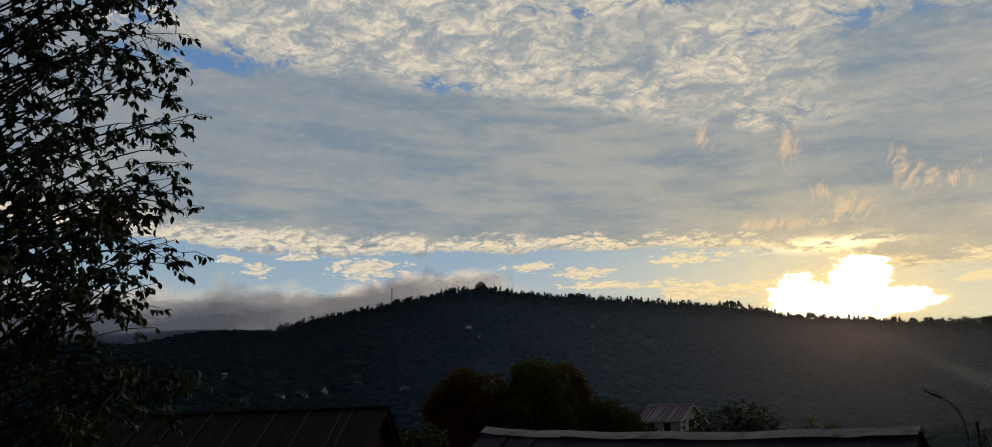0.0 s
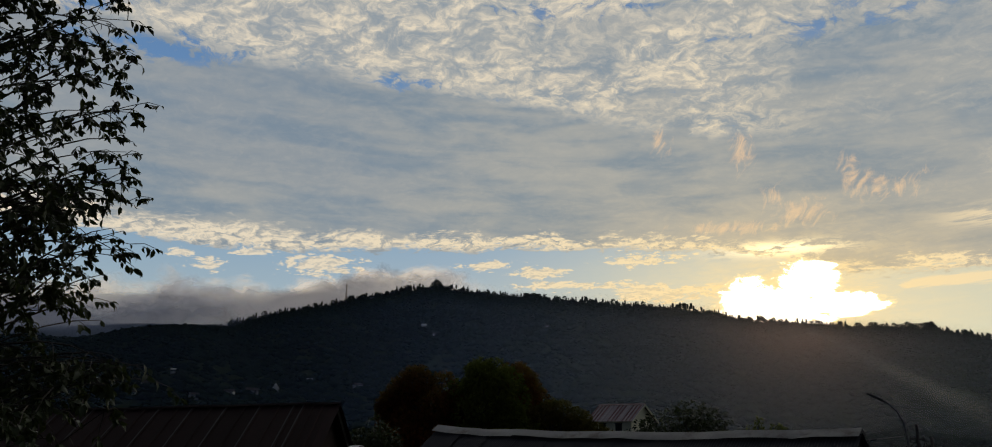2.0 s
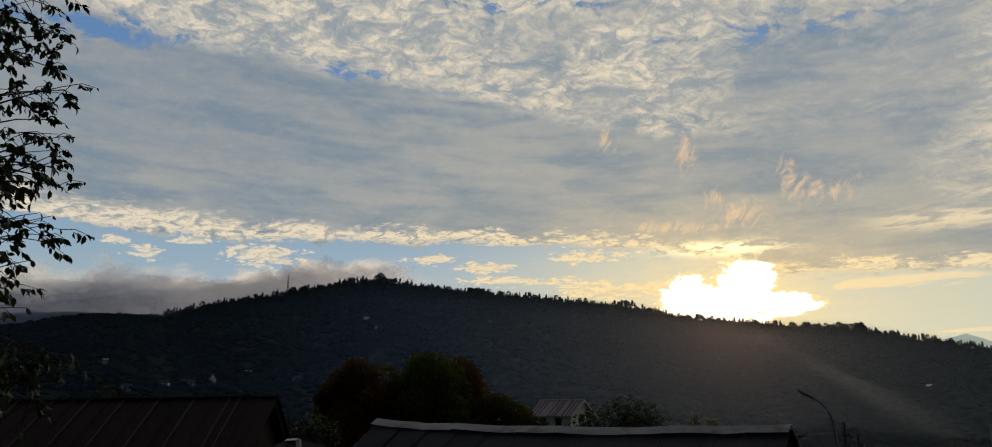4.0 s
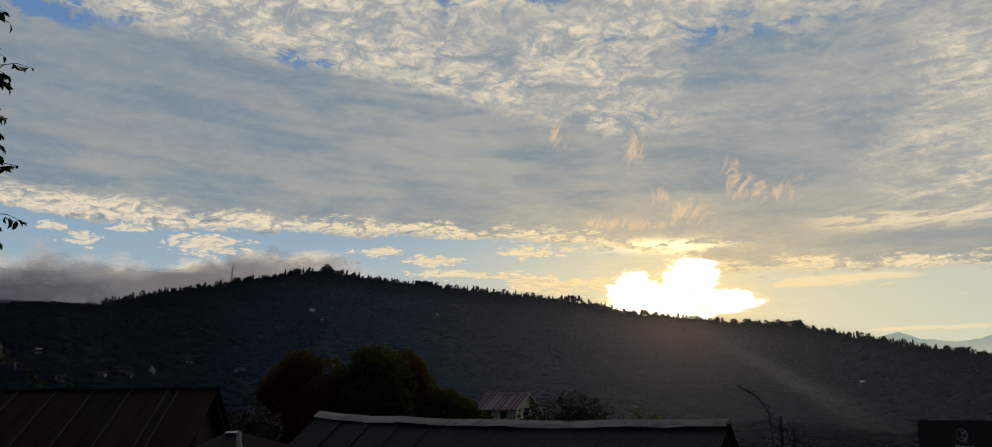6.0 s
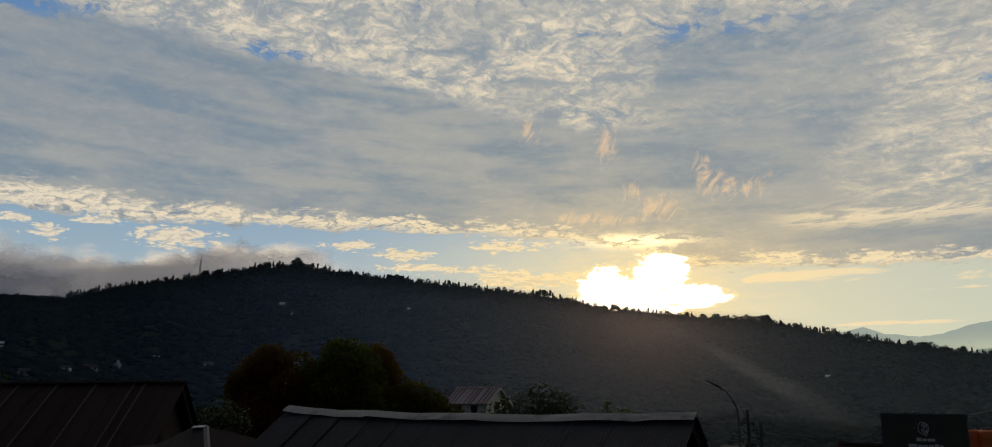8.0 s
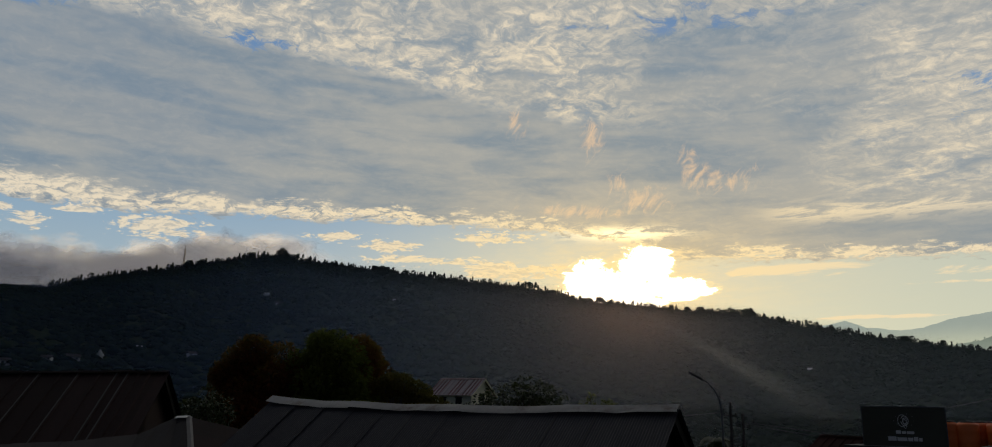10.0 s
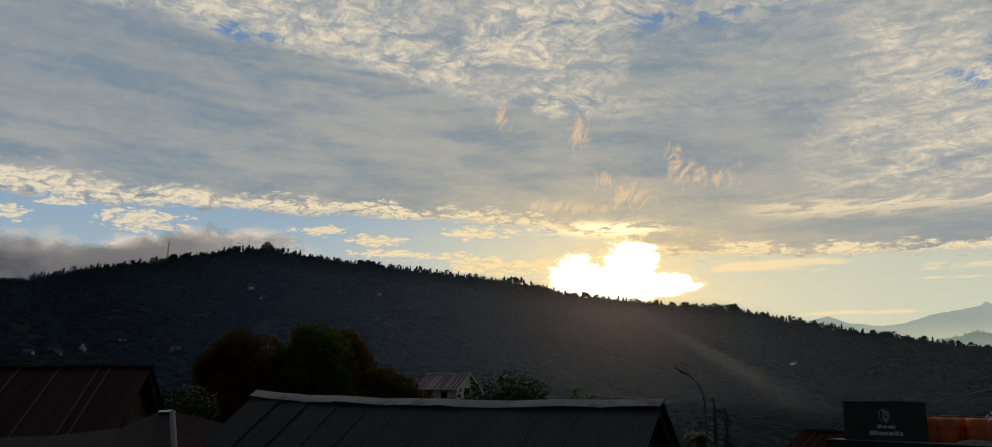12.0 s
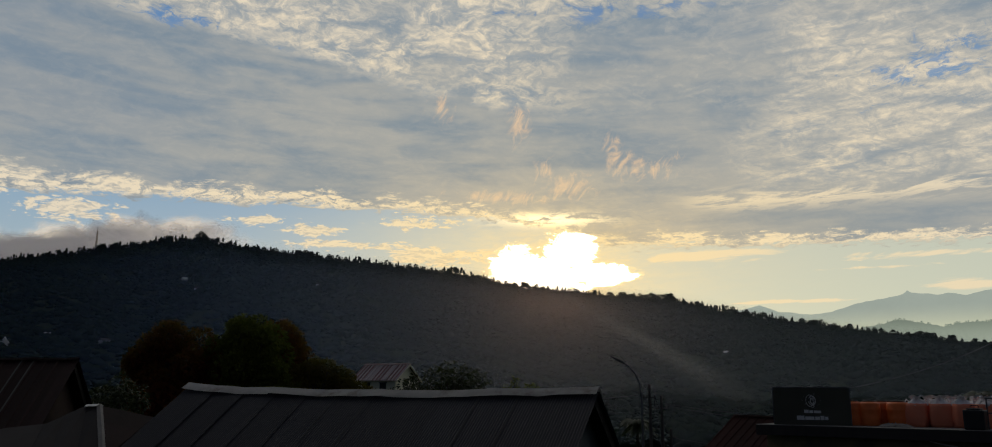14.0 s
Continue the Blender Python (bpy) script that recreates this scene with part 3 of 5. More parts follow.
def build_skyline():
    rng = np.random.default_rng(11)
    allp, alls = [], []
    spots = [(a, rng.uniform(3.2, 6.0), "bush") for a in rng.uniform(-16, 60, 1400)]
    spots += [(a, 6.0 + 7.0 * rng.uniform() ** 2, ("spire", "tall", "bush")[rng.integers(0, 3)]) for a in rng.uniform(-16, 60, 800)]
    for centre, wide, number, low, high, form in STANDS:
        for i in range(number):
            off = (2 * i + 1) / number - 1 + rng.uniform(-0.5, 0.5) / number
            spots.append((centre + off * wide, 1.30 * (high - (high - low) * abs(off) ** 1.5) * rng.uniform(0.62, 1.05), form))
    for az, height, form in spots:
        p, s = skyline_tree(rng, height, form)
        d = ridge_dist(az) + rng.uniform(-18, 3)
        p = p + polar(np.array(az), np.array(d)) - np.array([0, 0, 0.8])
        allp.append(p)
        alls.append(s)
    p, s = np.concatenate(allp), np.concatenate(alls)
    v, f = many(TUFT_V, TUFT_F, placed(turns(len(p), rng, 0.9, (1, 1, 1), 0.25) * s[:, None, None], p))
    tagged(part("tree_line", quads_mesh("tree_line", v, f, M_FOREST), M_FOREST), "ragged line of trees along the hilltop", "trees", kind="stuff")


def build_tower():
    az = -7.38
    d = float(ridge_dist(az)) - 3.0
    foot = polar(np.array(az), np.array(d))
    thing = empty("lattice_mast", foot, "slender grey lattice radio mast on the hilltop", "mast")
    tall, half = 33.0, 1.5
    for sx, sy in ((-1, -1), (1, -1), (1, 1), (-1, 1)):
        part("leg", tube(bmesh.new(), [(sx * half, sy * half, -4), (sx * half * 0.4, sy * half * 0.4, tall)], [0.6, 0.45], 4), M_STEEL, thing)
    for k in range(9):
        z0, z1 = tall * k / 9, tall * (k + 1) / 9
        w0, w1 = half * (1 - 0.6 * k / 9), half * (1 - 0.6 * (k + 1) / 9)
        for s in (1, -1):
            for y in (1, -1):
                part("brace", tube(bmesh.new(), [(-w0 * s, w0 * y, z0), (w1 * s, w1 * y, z1)], [0.3, 0.3], 4), M_STEEL, thing)
    part("antenna", tube(bmesh.new(), [(0, 0, tall - 1), (0, 0, tall + 5)], [0.5, 0.3], 5), M_STEEL, thing)


def hill_house(az, el, wide, tall, roof, turn, label, name="hill_house", spire=False):
    """A small far house standing on the slope where that line of sight meets it."""
    ds = np.linspace(150, 1450, 400)
    d = float(np.interp(math.tan(radians(el)), (land(np.full(400, az), ds) - 6) / ds, ds))
    foot = polar(np.array(az), np.array(d - 6))
    wide, tall = wide * 0.5, tall * 0.62
    thing = empty(name, foot, label, "house", "houses on the hillside", turn=turn - az)
    deep = wide * 0.7
    part("wall", boxed((-wide / 2, -deep / 2, -3), (wide / 2, deep / 2, tall)), M_WHITE, thing)
    bm = bmesh.new()
    e, w = deep / 2 + 0.4, wide / 2 + 0.4
    slab(bm, [(-w, -e, tall - 0.1), (w, -e, tall - 0.1), (w, 0, tall + deep * 0.35), (-w, 0, tall + deep * 0.35)], 0.25)
    part("roof", bm, roof, thing)
    bm = bmesh.new()
    slab(bm, [(w, e, tall - 0.1), (-w, e, tall - 0.1), (-w, 0, tall + deep * 0.35), (w, 0, tall + deep * 0.35)], 0.25)
    part("roof", bm, roof, thing)
    for x in (-wide / 4, wide / 4):
        part("window", boxed((x - 0.6, -deep / 2 - 0.06, tall * 0.35), (x + 0.6, -deep / 2 + 0.02, tall * 0.75)), M_GLASS, thing)
    if spire:
        part("tower", boxed((-0.9, -deep / 2 - 1.0, -3), (0.9, -deep / 2 + 0.8, tall + 1.2)), M_WHITE, thing)
        part("spire", lathe(bmesh.new(), [(1.25, tall + 1.2), (0.1, tall + 3.0)], 4), M_WHITE, thing)


build_land()
build_skyline()
build_tower()
hill_house(-11.7, 2.75, 5.6, 3.0, M_WHITE, 15, "white gabled chapel with a pointed tower among trees", "hill_chapel", True)
for az, el, w, t, roof, turn in ((-13.2, 2.55, 12, 3.5, M_TIN_GREY, 10), (-14.6, 2.5, 9, 3, M_TIN_GREY, -20), (-18.2, 3.8, 5, 3.5, M_WHITE, 0), (-19.8, 2.9, 7, 3, M_TIN_GREY, 20),
                                 (-1.9, 7.2, 9, 6, M_WHITE, 20), (-1.0, 6.7, 12, 3, M_TIN_GREY, 0), (-6.3, 3.1, 9, 3, M_TIN_GREY, 30), (-3.4, 3.6, 7, 3, M_WHITE, -10),
                                 (-16.8, 2.2, 8, 3.5, M_TIN_GREY, 15), (6.8, 7.3, 7, 4, M_TIN_GREY, 0), (-9.5, 3.4, 5, 3, M_WHITE, 0), (-20.5, 2.3, 7, 3, M_TIN_GREY, -5),
                                 (34.9, 2.9, 6, 3, M_WHITE, 0)):
    hill_house(az, el, w, t, roof, turn, "small pale tin-roofed house on the dark hillside")


def far_range(name, label, dist, azs, els, colour, rough, seed, base_haze):
    """A distant range, as a long solid ridge with its own slopes; haze is painted as emission."""
    az = np.arange(azs[0], azs[-1], 0.12)
    el = np.interp(az, azs, els)
    el = el + np.array([rough * (noise.fractal(Vector((a * 0.9, seed, 0)), 0.9, 2.0, 5)) for a in az])
    rows = []
    for k in range(13):
        s = k / 12
        d = dist - 700 * (1 - s)
        h = 6 + np.tan(np.radians(el)) * dist * s ** 1.1
        h = h + np.array([40 * math.sin(math.pi * s) * noise.fractal(Vector((a * 0.8, s * 3, seed)), 0.8, 2.0, 4) for a in az]) * (s < 0.99)
        rows.append(np.stack([np.sin(np.radians(az)) * d, np.cos(np.radians(az)) * d, h], -1))
    P = np.stack(rows, 1)
    n, k = P.shape[:2]
    i, j = np.meshgrid(np.arange(n - 1), np.arange(k - 1), indexing="ij")
    faces = np.stack([i * k + j, (i + 1) * k + j, (i + 1) * k + j + 1, i * k + j + 1], -1).reshape(-1, 4)
    m = bpy.data.materials.new(name + "_haze_glow")
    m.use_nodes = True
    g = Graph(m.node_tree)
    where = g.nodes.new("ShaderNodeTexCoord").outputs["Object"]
    # Distance haze is painted as emitted colour, paler towards the foot.
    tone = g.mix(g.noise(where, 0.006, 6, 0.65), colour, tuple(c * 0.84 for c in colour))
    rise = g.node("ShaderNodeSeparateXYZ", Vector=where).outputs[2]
    tone = g.mix(g.sub(1.0, g.step(rise, dist * 0.055, dist * 0.105)), tone, base_haze)
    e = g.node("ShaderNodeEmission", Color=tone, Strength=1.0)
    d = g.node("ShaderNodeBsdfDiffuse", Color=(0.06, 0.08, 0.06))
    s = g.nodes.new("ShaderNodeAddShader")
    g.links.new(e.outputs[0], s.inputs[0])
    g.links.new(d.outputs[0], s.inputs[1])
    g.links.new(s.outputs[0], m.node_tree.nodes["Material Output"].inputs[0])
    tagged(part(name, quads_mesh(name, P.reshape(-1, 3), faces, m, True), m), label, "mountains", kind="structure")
    return az, P[:, -1], m


far_range("backdrop_mountains", "far mountains with pale morning haze painted into their glow", 4700, [26, 33, 36.2, 37.2, 38.4, 40.4, 41.7, 43, 44.3, 45.5, 45.95, 46.15, 46.4, 47.8, 48.3, 49.4, 50.7, 53, 60, 70],
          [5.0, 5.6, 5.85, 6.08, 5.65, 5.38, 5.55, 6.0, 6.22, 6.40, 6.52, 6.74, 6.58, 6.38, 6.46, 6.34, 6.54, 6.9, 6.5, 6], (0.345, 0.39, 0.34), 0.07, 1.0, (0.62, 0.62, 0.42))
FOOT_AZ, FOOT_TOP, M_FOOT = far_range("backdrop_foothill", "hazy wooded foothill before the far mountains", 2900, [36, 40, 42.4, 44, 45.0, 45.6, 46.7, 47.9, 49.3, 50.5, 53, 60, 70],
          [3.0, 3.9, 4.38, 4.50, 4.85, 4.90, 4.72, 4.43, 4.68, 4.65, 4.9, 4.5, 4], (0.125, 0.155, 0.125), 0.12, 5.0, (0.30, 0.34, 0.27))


def build_foothill_trees():
    rng = np.random.default_rng(19)
    allp, alls = [], []
    for k in range(320):
        i = rng.integers(0, len(FOOT_AZ))
        p, s = skyline_tree(rng, rng.uniform(6, 12), "bush" if rng.uniform() < 0.7 else "tall")
        allp.append(p + FOOT_TOP[i] - np.array([0, 0, 5.5]))
        alls.append(s)
    p, s = np.concatenate(allp), np.concatenate(alls)
    v, f = many(TUFT_V, TUFT_F, placed(turns(len(p), rng, 0.7, (1, 1, 1), 0.25) * s[:, None, None], p))
    # These trees share the foothill's emitted haze colour.
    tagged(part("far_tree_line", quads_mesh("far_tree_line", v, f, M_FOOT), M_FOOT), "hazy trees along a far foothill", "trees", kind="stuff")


build_foothill_trees()


# ---- fog rolling over the hill ----
def fog_material(name, tone, through_light, thick):
    m = bpy.data.materials.new(name)
    m.use_nodes = True
    g = Graph(m.node_tree)
    m.node_tree.nodes.remove(m.node_tree.nodes["Principled BSDF"])
    tex = g.nodes.new("ShaderNodeTexCoord")
    uv = g.node("ShaderNodeSeparateXYZ", Vector=tex.outputs["UV"]).outputs
    place = tex.outputs["Object"]
    lumps = g.noise(g.node("ShaderNodeMapping", Vector=place, Scale=(1, 1, 1.6)).outputs[0], 0.011, 5, 0.58, 0.3)
    up = g.add(uv[1], g.mul(g.sub(lumps, 0.5), 0.75))
    alpha = g.mul(g.sub(1.0, g.step(up, 0.62, 0.86)), g.step(up, 0.0, 0.42), g.sub(1.0, g.step(g.add(uv[0], g.mul(g.sub(lumps, 0.5), 0.20)), 0.80, 0.98)))
    d = g.node("ShaderNodeBsdfDiffuse", Color=(0.56, 0.68, 0.95))
    t = g.node("ShaderNodeBsdfTranslucent", Color=tone)
    white = g.node("ShaderNodeMixShader", Fac=through_light)
    g.links.new(d.outputs[0], white.inputs[1])
    g.links.new(t.outputs[0], white.inputs[2])
    mixer = g.node("ShaderNodeMixShader", Fac=g.mul(alpha, thick))
    g.links.new(g.nodes.new("ShaderNodeBsdfTransparent").outputs[0], mixer.inputs[1])
    g.links.new(white.outputs[0], mixer.inputs[2])
    g.links.new(mixer.outputs[0], m.node_tree.nodes["Material Output"].inputs[0])
    return m


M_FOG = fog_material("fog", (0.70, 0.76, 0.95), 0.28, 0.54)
# Warm copy of the fog: sunlight on the crest put into its tone.
M_FOG_CREST = fog_material("sun_tinted_fog", (0.95, 0.84, 0.70), 0.80, 0.45)


def fog_top(az):
    return np.interp(az, [-62, -30, -24, -22, -19, -16, -13, -9.8, -8.6, -5.2, -1.7, 0.6, 2.2, 4, 8], [8.2, 8.4, 8.7, 8.9, 9.5, 9.6, 9.25, 9.7, 10.1, 11.0, 11.0, 11.1, 10.3, 9.8, 9.2])


def fog_curtains(name, label, mat, curtains):
    """Curtains of vapour one behind the other: distance, first and last bearing, how far each sinks."""
    bm = bmesh.new()
    layer = bm.loops.layers.uv.new("UVMap")
    for k, (dist, a0, a1, sink) in enumerate(curtains):
        steps = 60
        for i in range(steps):
            ring = []
            for f_, s in ((i / steps, 0), ((i + 1) / steps, 0), ((i + 1) / steps, 1), (i / steps, 1)):
                az = a0 + (a1 - a0) * f_
                low = float(ridge_el(az)) - 1.5 - sink * 0.4
                top = max(float(fog_top(az)) - sink, float(ridge_el(az)) - 0.2)
                el = radians(low + (top - low) / 0.74 * s)
                d = dist + 25 * math.sin(az * 0.3 + k)
                ring.append(((math.sin(radians(az)) * d, math.cos(radians(az)) * d, 6 + math.tan(el) * d), (f_, s)))
            face = bm.faces.new([bm.verts.new(q) for q, _ in ring])
            for loop, (_, t) in zip(face.loops, ring):
                loop[layer].uv = t
    bmesh.ops.remove_doubles(bm, verts=bm.verts, dist=0.01)
    tagged(part(name, bm, mat, smooth=True), label, "fog", kind="stuff")


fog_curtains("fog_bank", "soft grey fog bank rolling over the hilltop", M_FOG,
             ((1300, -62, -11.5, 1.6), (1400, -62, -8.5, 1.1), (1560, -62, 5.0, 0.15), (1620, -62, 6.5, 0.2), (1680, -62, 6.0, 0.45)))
fog_curtains("fog_crest", "crest of a fog bank, tinted warm as if sunlit", M_FOG_CREST, ((1750, -46, 7.0, -0.08),))


def vapour(g, tree, tone, alpha):
    """A sheet of the given tone that scatters the light which reaches it, elsewhere clear."""
    white = g.node("ShaderNodeMixShader", Fac=0.75)
    g.links.new(g.node("ShaderNodeBsdfDiffuse", Color=tone).outputs[0], white.inputs[1])
    g.links.new(g.node("ShaderNodeBsdfTranslucent", Color=tone).outputs[0], white.inputs[2])
    mixer = g.node("ShaderNodeMixShader", Fac=alpha)
    g.links.new(g.nodes.new("ShaderNodeBsdfTransparent").outputs[0], mixer.inputs[1])
    g.links.new(white.outputs[0], mixer.inputs[2])
    g.links.new(mixer.outputs[0], tree.nodes["Material Output"].inputs[0])


def mist_material(name, low, thick):
    """Thin morning mist: mostly clear, denser towards the sunlit end of the valley, where it paints the sun's glow."""
    m = bpy.data.materials.new(name)
    m.use_nodes = True
    g = Graph(m.node_tree)
    m.node_tree.nodes.remove(m.node_tree.nodes["Principled BSDF"])
    tex = g.nodes.new("ShaderNodeTexCoord")
    uv = g.node("ShaderNodeSeparateXYZ", Vector=tex.outputs["UV"]).outputs
    drift = g.noise(tex.outputs["Object"], 0.005, 4, 0.55, 0.3)
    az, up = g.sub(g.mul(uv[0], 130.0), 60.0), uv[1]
    # Glow below the sun, painted as a denser patch at its bearing.
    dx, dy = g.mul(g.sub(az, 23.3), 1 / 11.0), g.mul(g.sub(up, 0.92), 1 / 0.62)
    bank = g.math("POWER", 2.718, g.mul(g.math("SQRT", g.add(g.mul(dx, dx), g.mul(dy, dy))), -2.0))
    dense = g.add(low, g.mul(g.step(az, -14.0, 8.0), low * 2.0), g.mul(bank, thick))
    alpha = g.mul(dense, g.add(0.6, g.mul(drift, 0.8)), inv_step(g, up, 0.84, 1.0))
    # Light on haze put into tone: blue left, greyer right, warm near sun.
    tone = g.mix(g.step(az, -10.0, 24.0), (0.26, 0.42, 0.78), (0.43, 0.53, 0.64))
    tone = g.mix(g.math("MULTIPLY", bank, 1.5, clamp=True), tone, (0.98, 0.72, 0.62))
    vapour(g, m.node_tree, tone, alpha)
    return m


def inv_step(g, value, a, b):
    return g.sub(1.0, g.step(value, a, b))


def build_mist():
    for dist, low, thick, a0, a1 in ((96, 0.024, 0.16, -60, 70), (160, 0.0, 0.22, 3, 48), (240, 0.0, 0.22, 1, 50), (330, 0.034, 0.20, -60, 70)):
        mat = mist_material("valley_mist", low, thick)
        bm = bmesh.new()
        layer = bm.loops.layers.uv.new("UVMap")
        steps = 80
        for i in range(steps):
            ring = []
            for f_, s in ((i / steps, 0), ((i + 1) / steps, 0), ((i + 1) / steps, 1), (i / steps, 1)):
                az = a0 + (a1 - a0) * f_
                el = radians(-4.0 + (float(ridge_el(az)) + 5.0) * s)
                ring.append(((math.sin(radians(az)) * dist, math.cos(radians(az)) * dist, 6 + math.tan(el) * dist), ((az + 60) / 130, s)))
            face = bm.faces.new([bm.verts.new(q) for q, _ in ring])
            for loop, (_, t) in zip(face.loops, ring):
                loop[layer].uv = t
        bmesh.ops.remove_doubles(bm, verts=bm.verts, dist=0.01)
        tagged(part("valley_mist", bm, mat, smooth=True), "thin bluish morning mist in the valley with a painted sun glow", "mist", kind="stuff")


def build_sunbeam_sheet():
    """A sunbeam painted as a long pale sheet that slants from the crest down into the valley."""
    m = bpy.data.materials.new("painted_sunbeam")
    m.use_nodes = True
    g = Graph(m.node_tree)
    m.node_tree.nodes.remove(m.node_tree.nodes["Principled BSDF"])
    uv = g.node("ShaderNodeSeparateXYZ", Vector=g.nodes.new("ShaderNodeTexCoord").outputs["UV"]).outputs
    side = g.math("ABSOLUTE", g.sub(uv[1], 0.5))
    # The beam's brightness is put into the sheet's pale tone and opacity.
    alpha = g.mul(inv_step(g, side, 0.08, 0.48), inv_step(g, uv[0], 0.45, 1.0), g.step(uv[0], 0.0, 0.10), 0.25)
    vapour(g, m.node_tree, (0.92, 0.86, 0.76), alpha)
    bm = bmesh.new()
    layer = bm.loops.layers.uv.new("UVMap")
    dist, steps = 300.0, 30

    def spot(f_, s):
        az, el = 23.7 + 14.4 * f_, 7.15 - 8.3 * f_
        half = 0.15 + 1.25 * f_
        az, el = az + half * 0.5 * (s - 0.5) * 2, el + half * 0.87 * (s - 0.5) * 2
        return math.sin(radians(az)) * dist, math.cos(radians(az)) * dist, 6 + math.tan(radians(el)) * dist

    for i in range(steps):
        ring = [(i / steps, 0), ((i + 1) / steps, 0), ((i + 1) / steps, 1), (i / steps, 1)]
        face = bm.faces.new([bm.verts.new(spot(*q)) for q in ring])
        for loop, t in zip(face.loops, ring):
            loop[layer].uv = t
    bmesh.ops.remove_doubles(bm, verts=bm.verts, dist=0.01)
    tagged(part("sunbeam_sheet", bm, m, smooth=True), "painted sunbeam, a pale see-through sheet slanting down the hillside", "mist", kind="stuff")


build_mist()
build_sunbeam_sheet()


# ---- buildings nearby ----
def sheet_mesh(name, width, length, wave, depth, mat, sharp=False):
    """One roofing sheet with its folds, lying along +y downhill from the ridge, x across."""
    xs, zs = [], []
    if sharp:
        n = max(1, round(width / wave))
        for i in range(n):
            x = width * i / n
            for dx, z in ((0.0, 0.0), (0.02, depth), (0.05, depth), (0.07, 0.0)):
                xs.append(x + dx)
                zs.append(z)
        xs.append(width)
        zs.append(0.0)
    else:
        n = round(width / wave * 6)
        for i in range(n + 1):
            xs.append(width * i / n)
            zs.append(depth * 0.5 * (1 + math.sin(2 * math.pi * i / 6)))
    k = len(xs)
    verts = [(x, y, z) for y in (0.0, length) for x, z in zip(xs, zs)]
    faces = [(i, i + 1, k + i + 1, k + i) for i in range(k - 1)]
    return raw(name, verts, faces, mat, not sharp)


def slope_frame(origin, along, down):
    """A pose whose x runs along the ridge and y down the slope."""
    x, y = Vector(along).normalized(), Vector(down).normalized()
    z = x.cross(y).normalized()
    if z.z < 0:
        z = -z
    m = Matrix((x, y, z)).transposed().to_4x4()
    m.translation = origin
    return m


def roof_side(thing, ridge_a, ridge_b, down, length, mesh, width, seed, name="roof_sheet", lift=0.0, sag=0.0, seam=None):
    """Lays sheets side by side from a to b, all running down."""
    rng = random.Random(seed)
    a, b = Vector(ridge_a), Vector(ridge_b)
    n = max(1, math.ceil((b - a).length / width - 0.05))
    frame_m = slope_frame(a, b - a, down)
    for i in range(n):
        x = min(i * width, (b - a).length - width)
        m = frame_m @ pose(x, 0.01 + rng.uniform(-0.008, 0.008), lift + 0.003 * (i % 2) + rng.uniform(0, 0.002), rng.uniform(-0.08, 0.08), rng.uniform(-0.08, 0.08), rng.uniform(-0.15, 0.15))
        m = Matrix.Translation((0, 0, -sag_at(sag, (x + width / 2) / (b - a).length))) @ m
        part(name, mesh, None, thing, m=thing.matrix_basis.inverted() @ m)
        if seam and (seam[3] == 1 or rng.uniform(0, 1) < 0.55):
            wide, tall, mat, _ = seam
            part("seam", boxed((-wide / 2, 0.03, 0), (wide / 2, length - 0.05, tall), tall * 0.3), mat, thing, m=thing.matrix_basis.inverted() @ m @ pose(0.0, 0, 0.012))


def sag_at(sag, f_):
    """How far an old ridge has sunk at a share of its length."""
    return sag * math.sin(math.pi * min(1.0, max(0.0, f_)) ** 0.8)


def local(thing, *points):
    inv = thing.matrix_basis.inverted()
    return [inv @ Vector(p) for p in points]


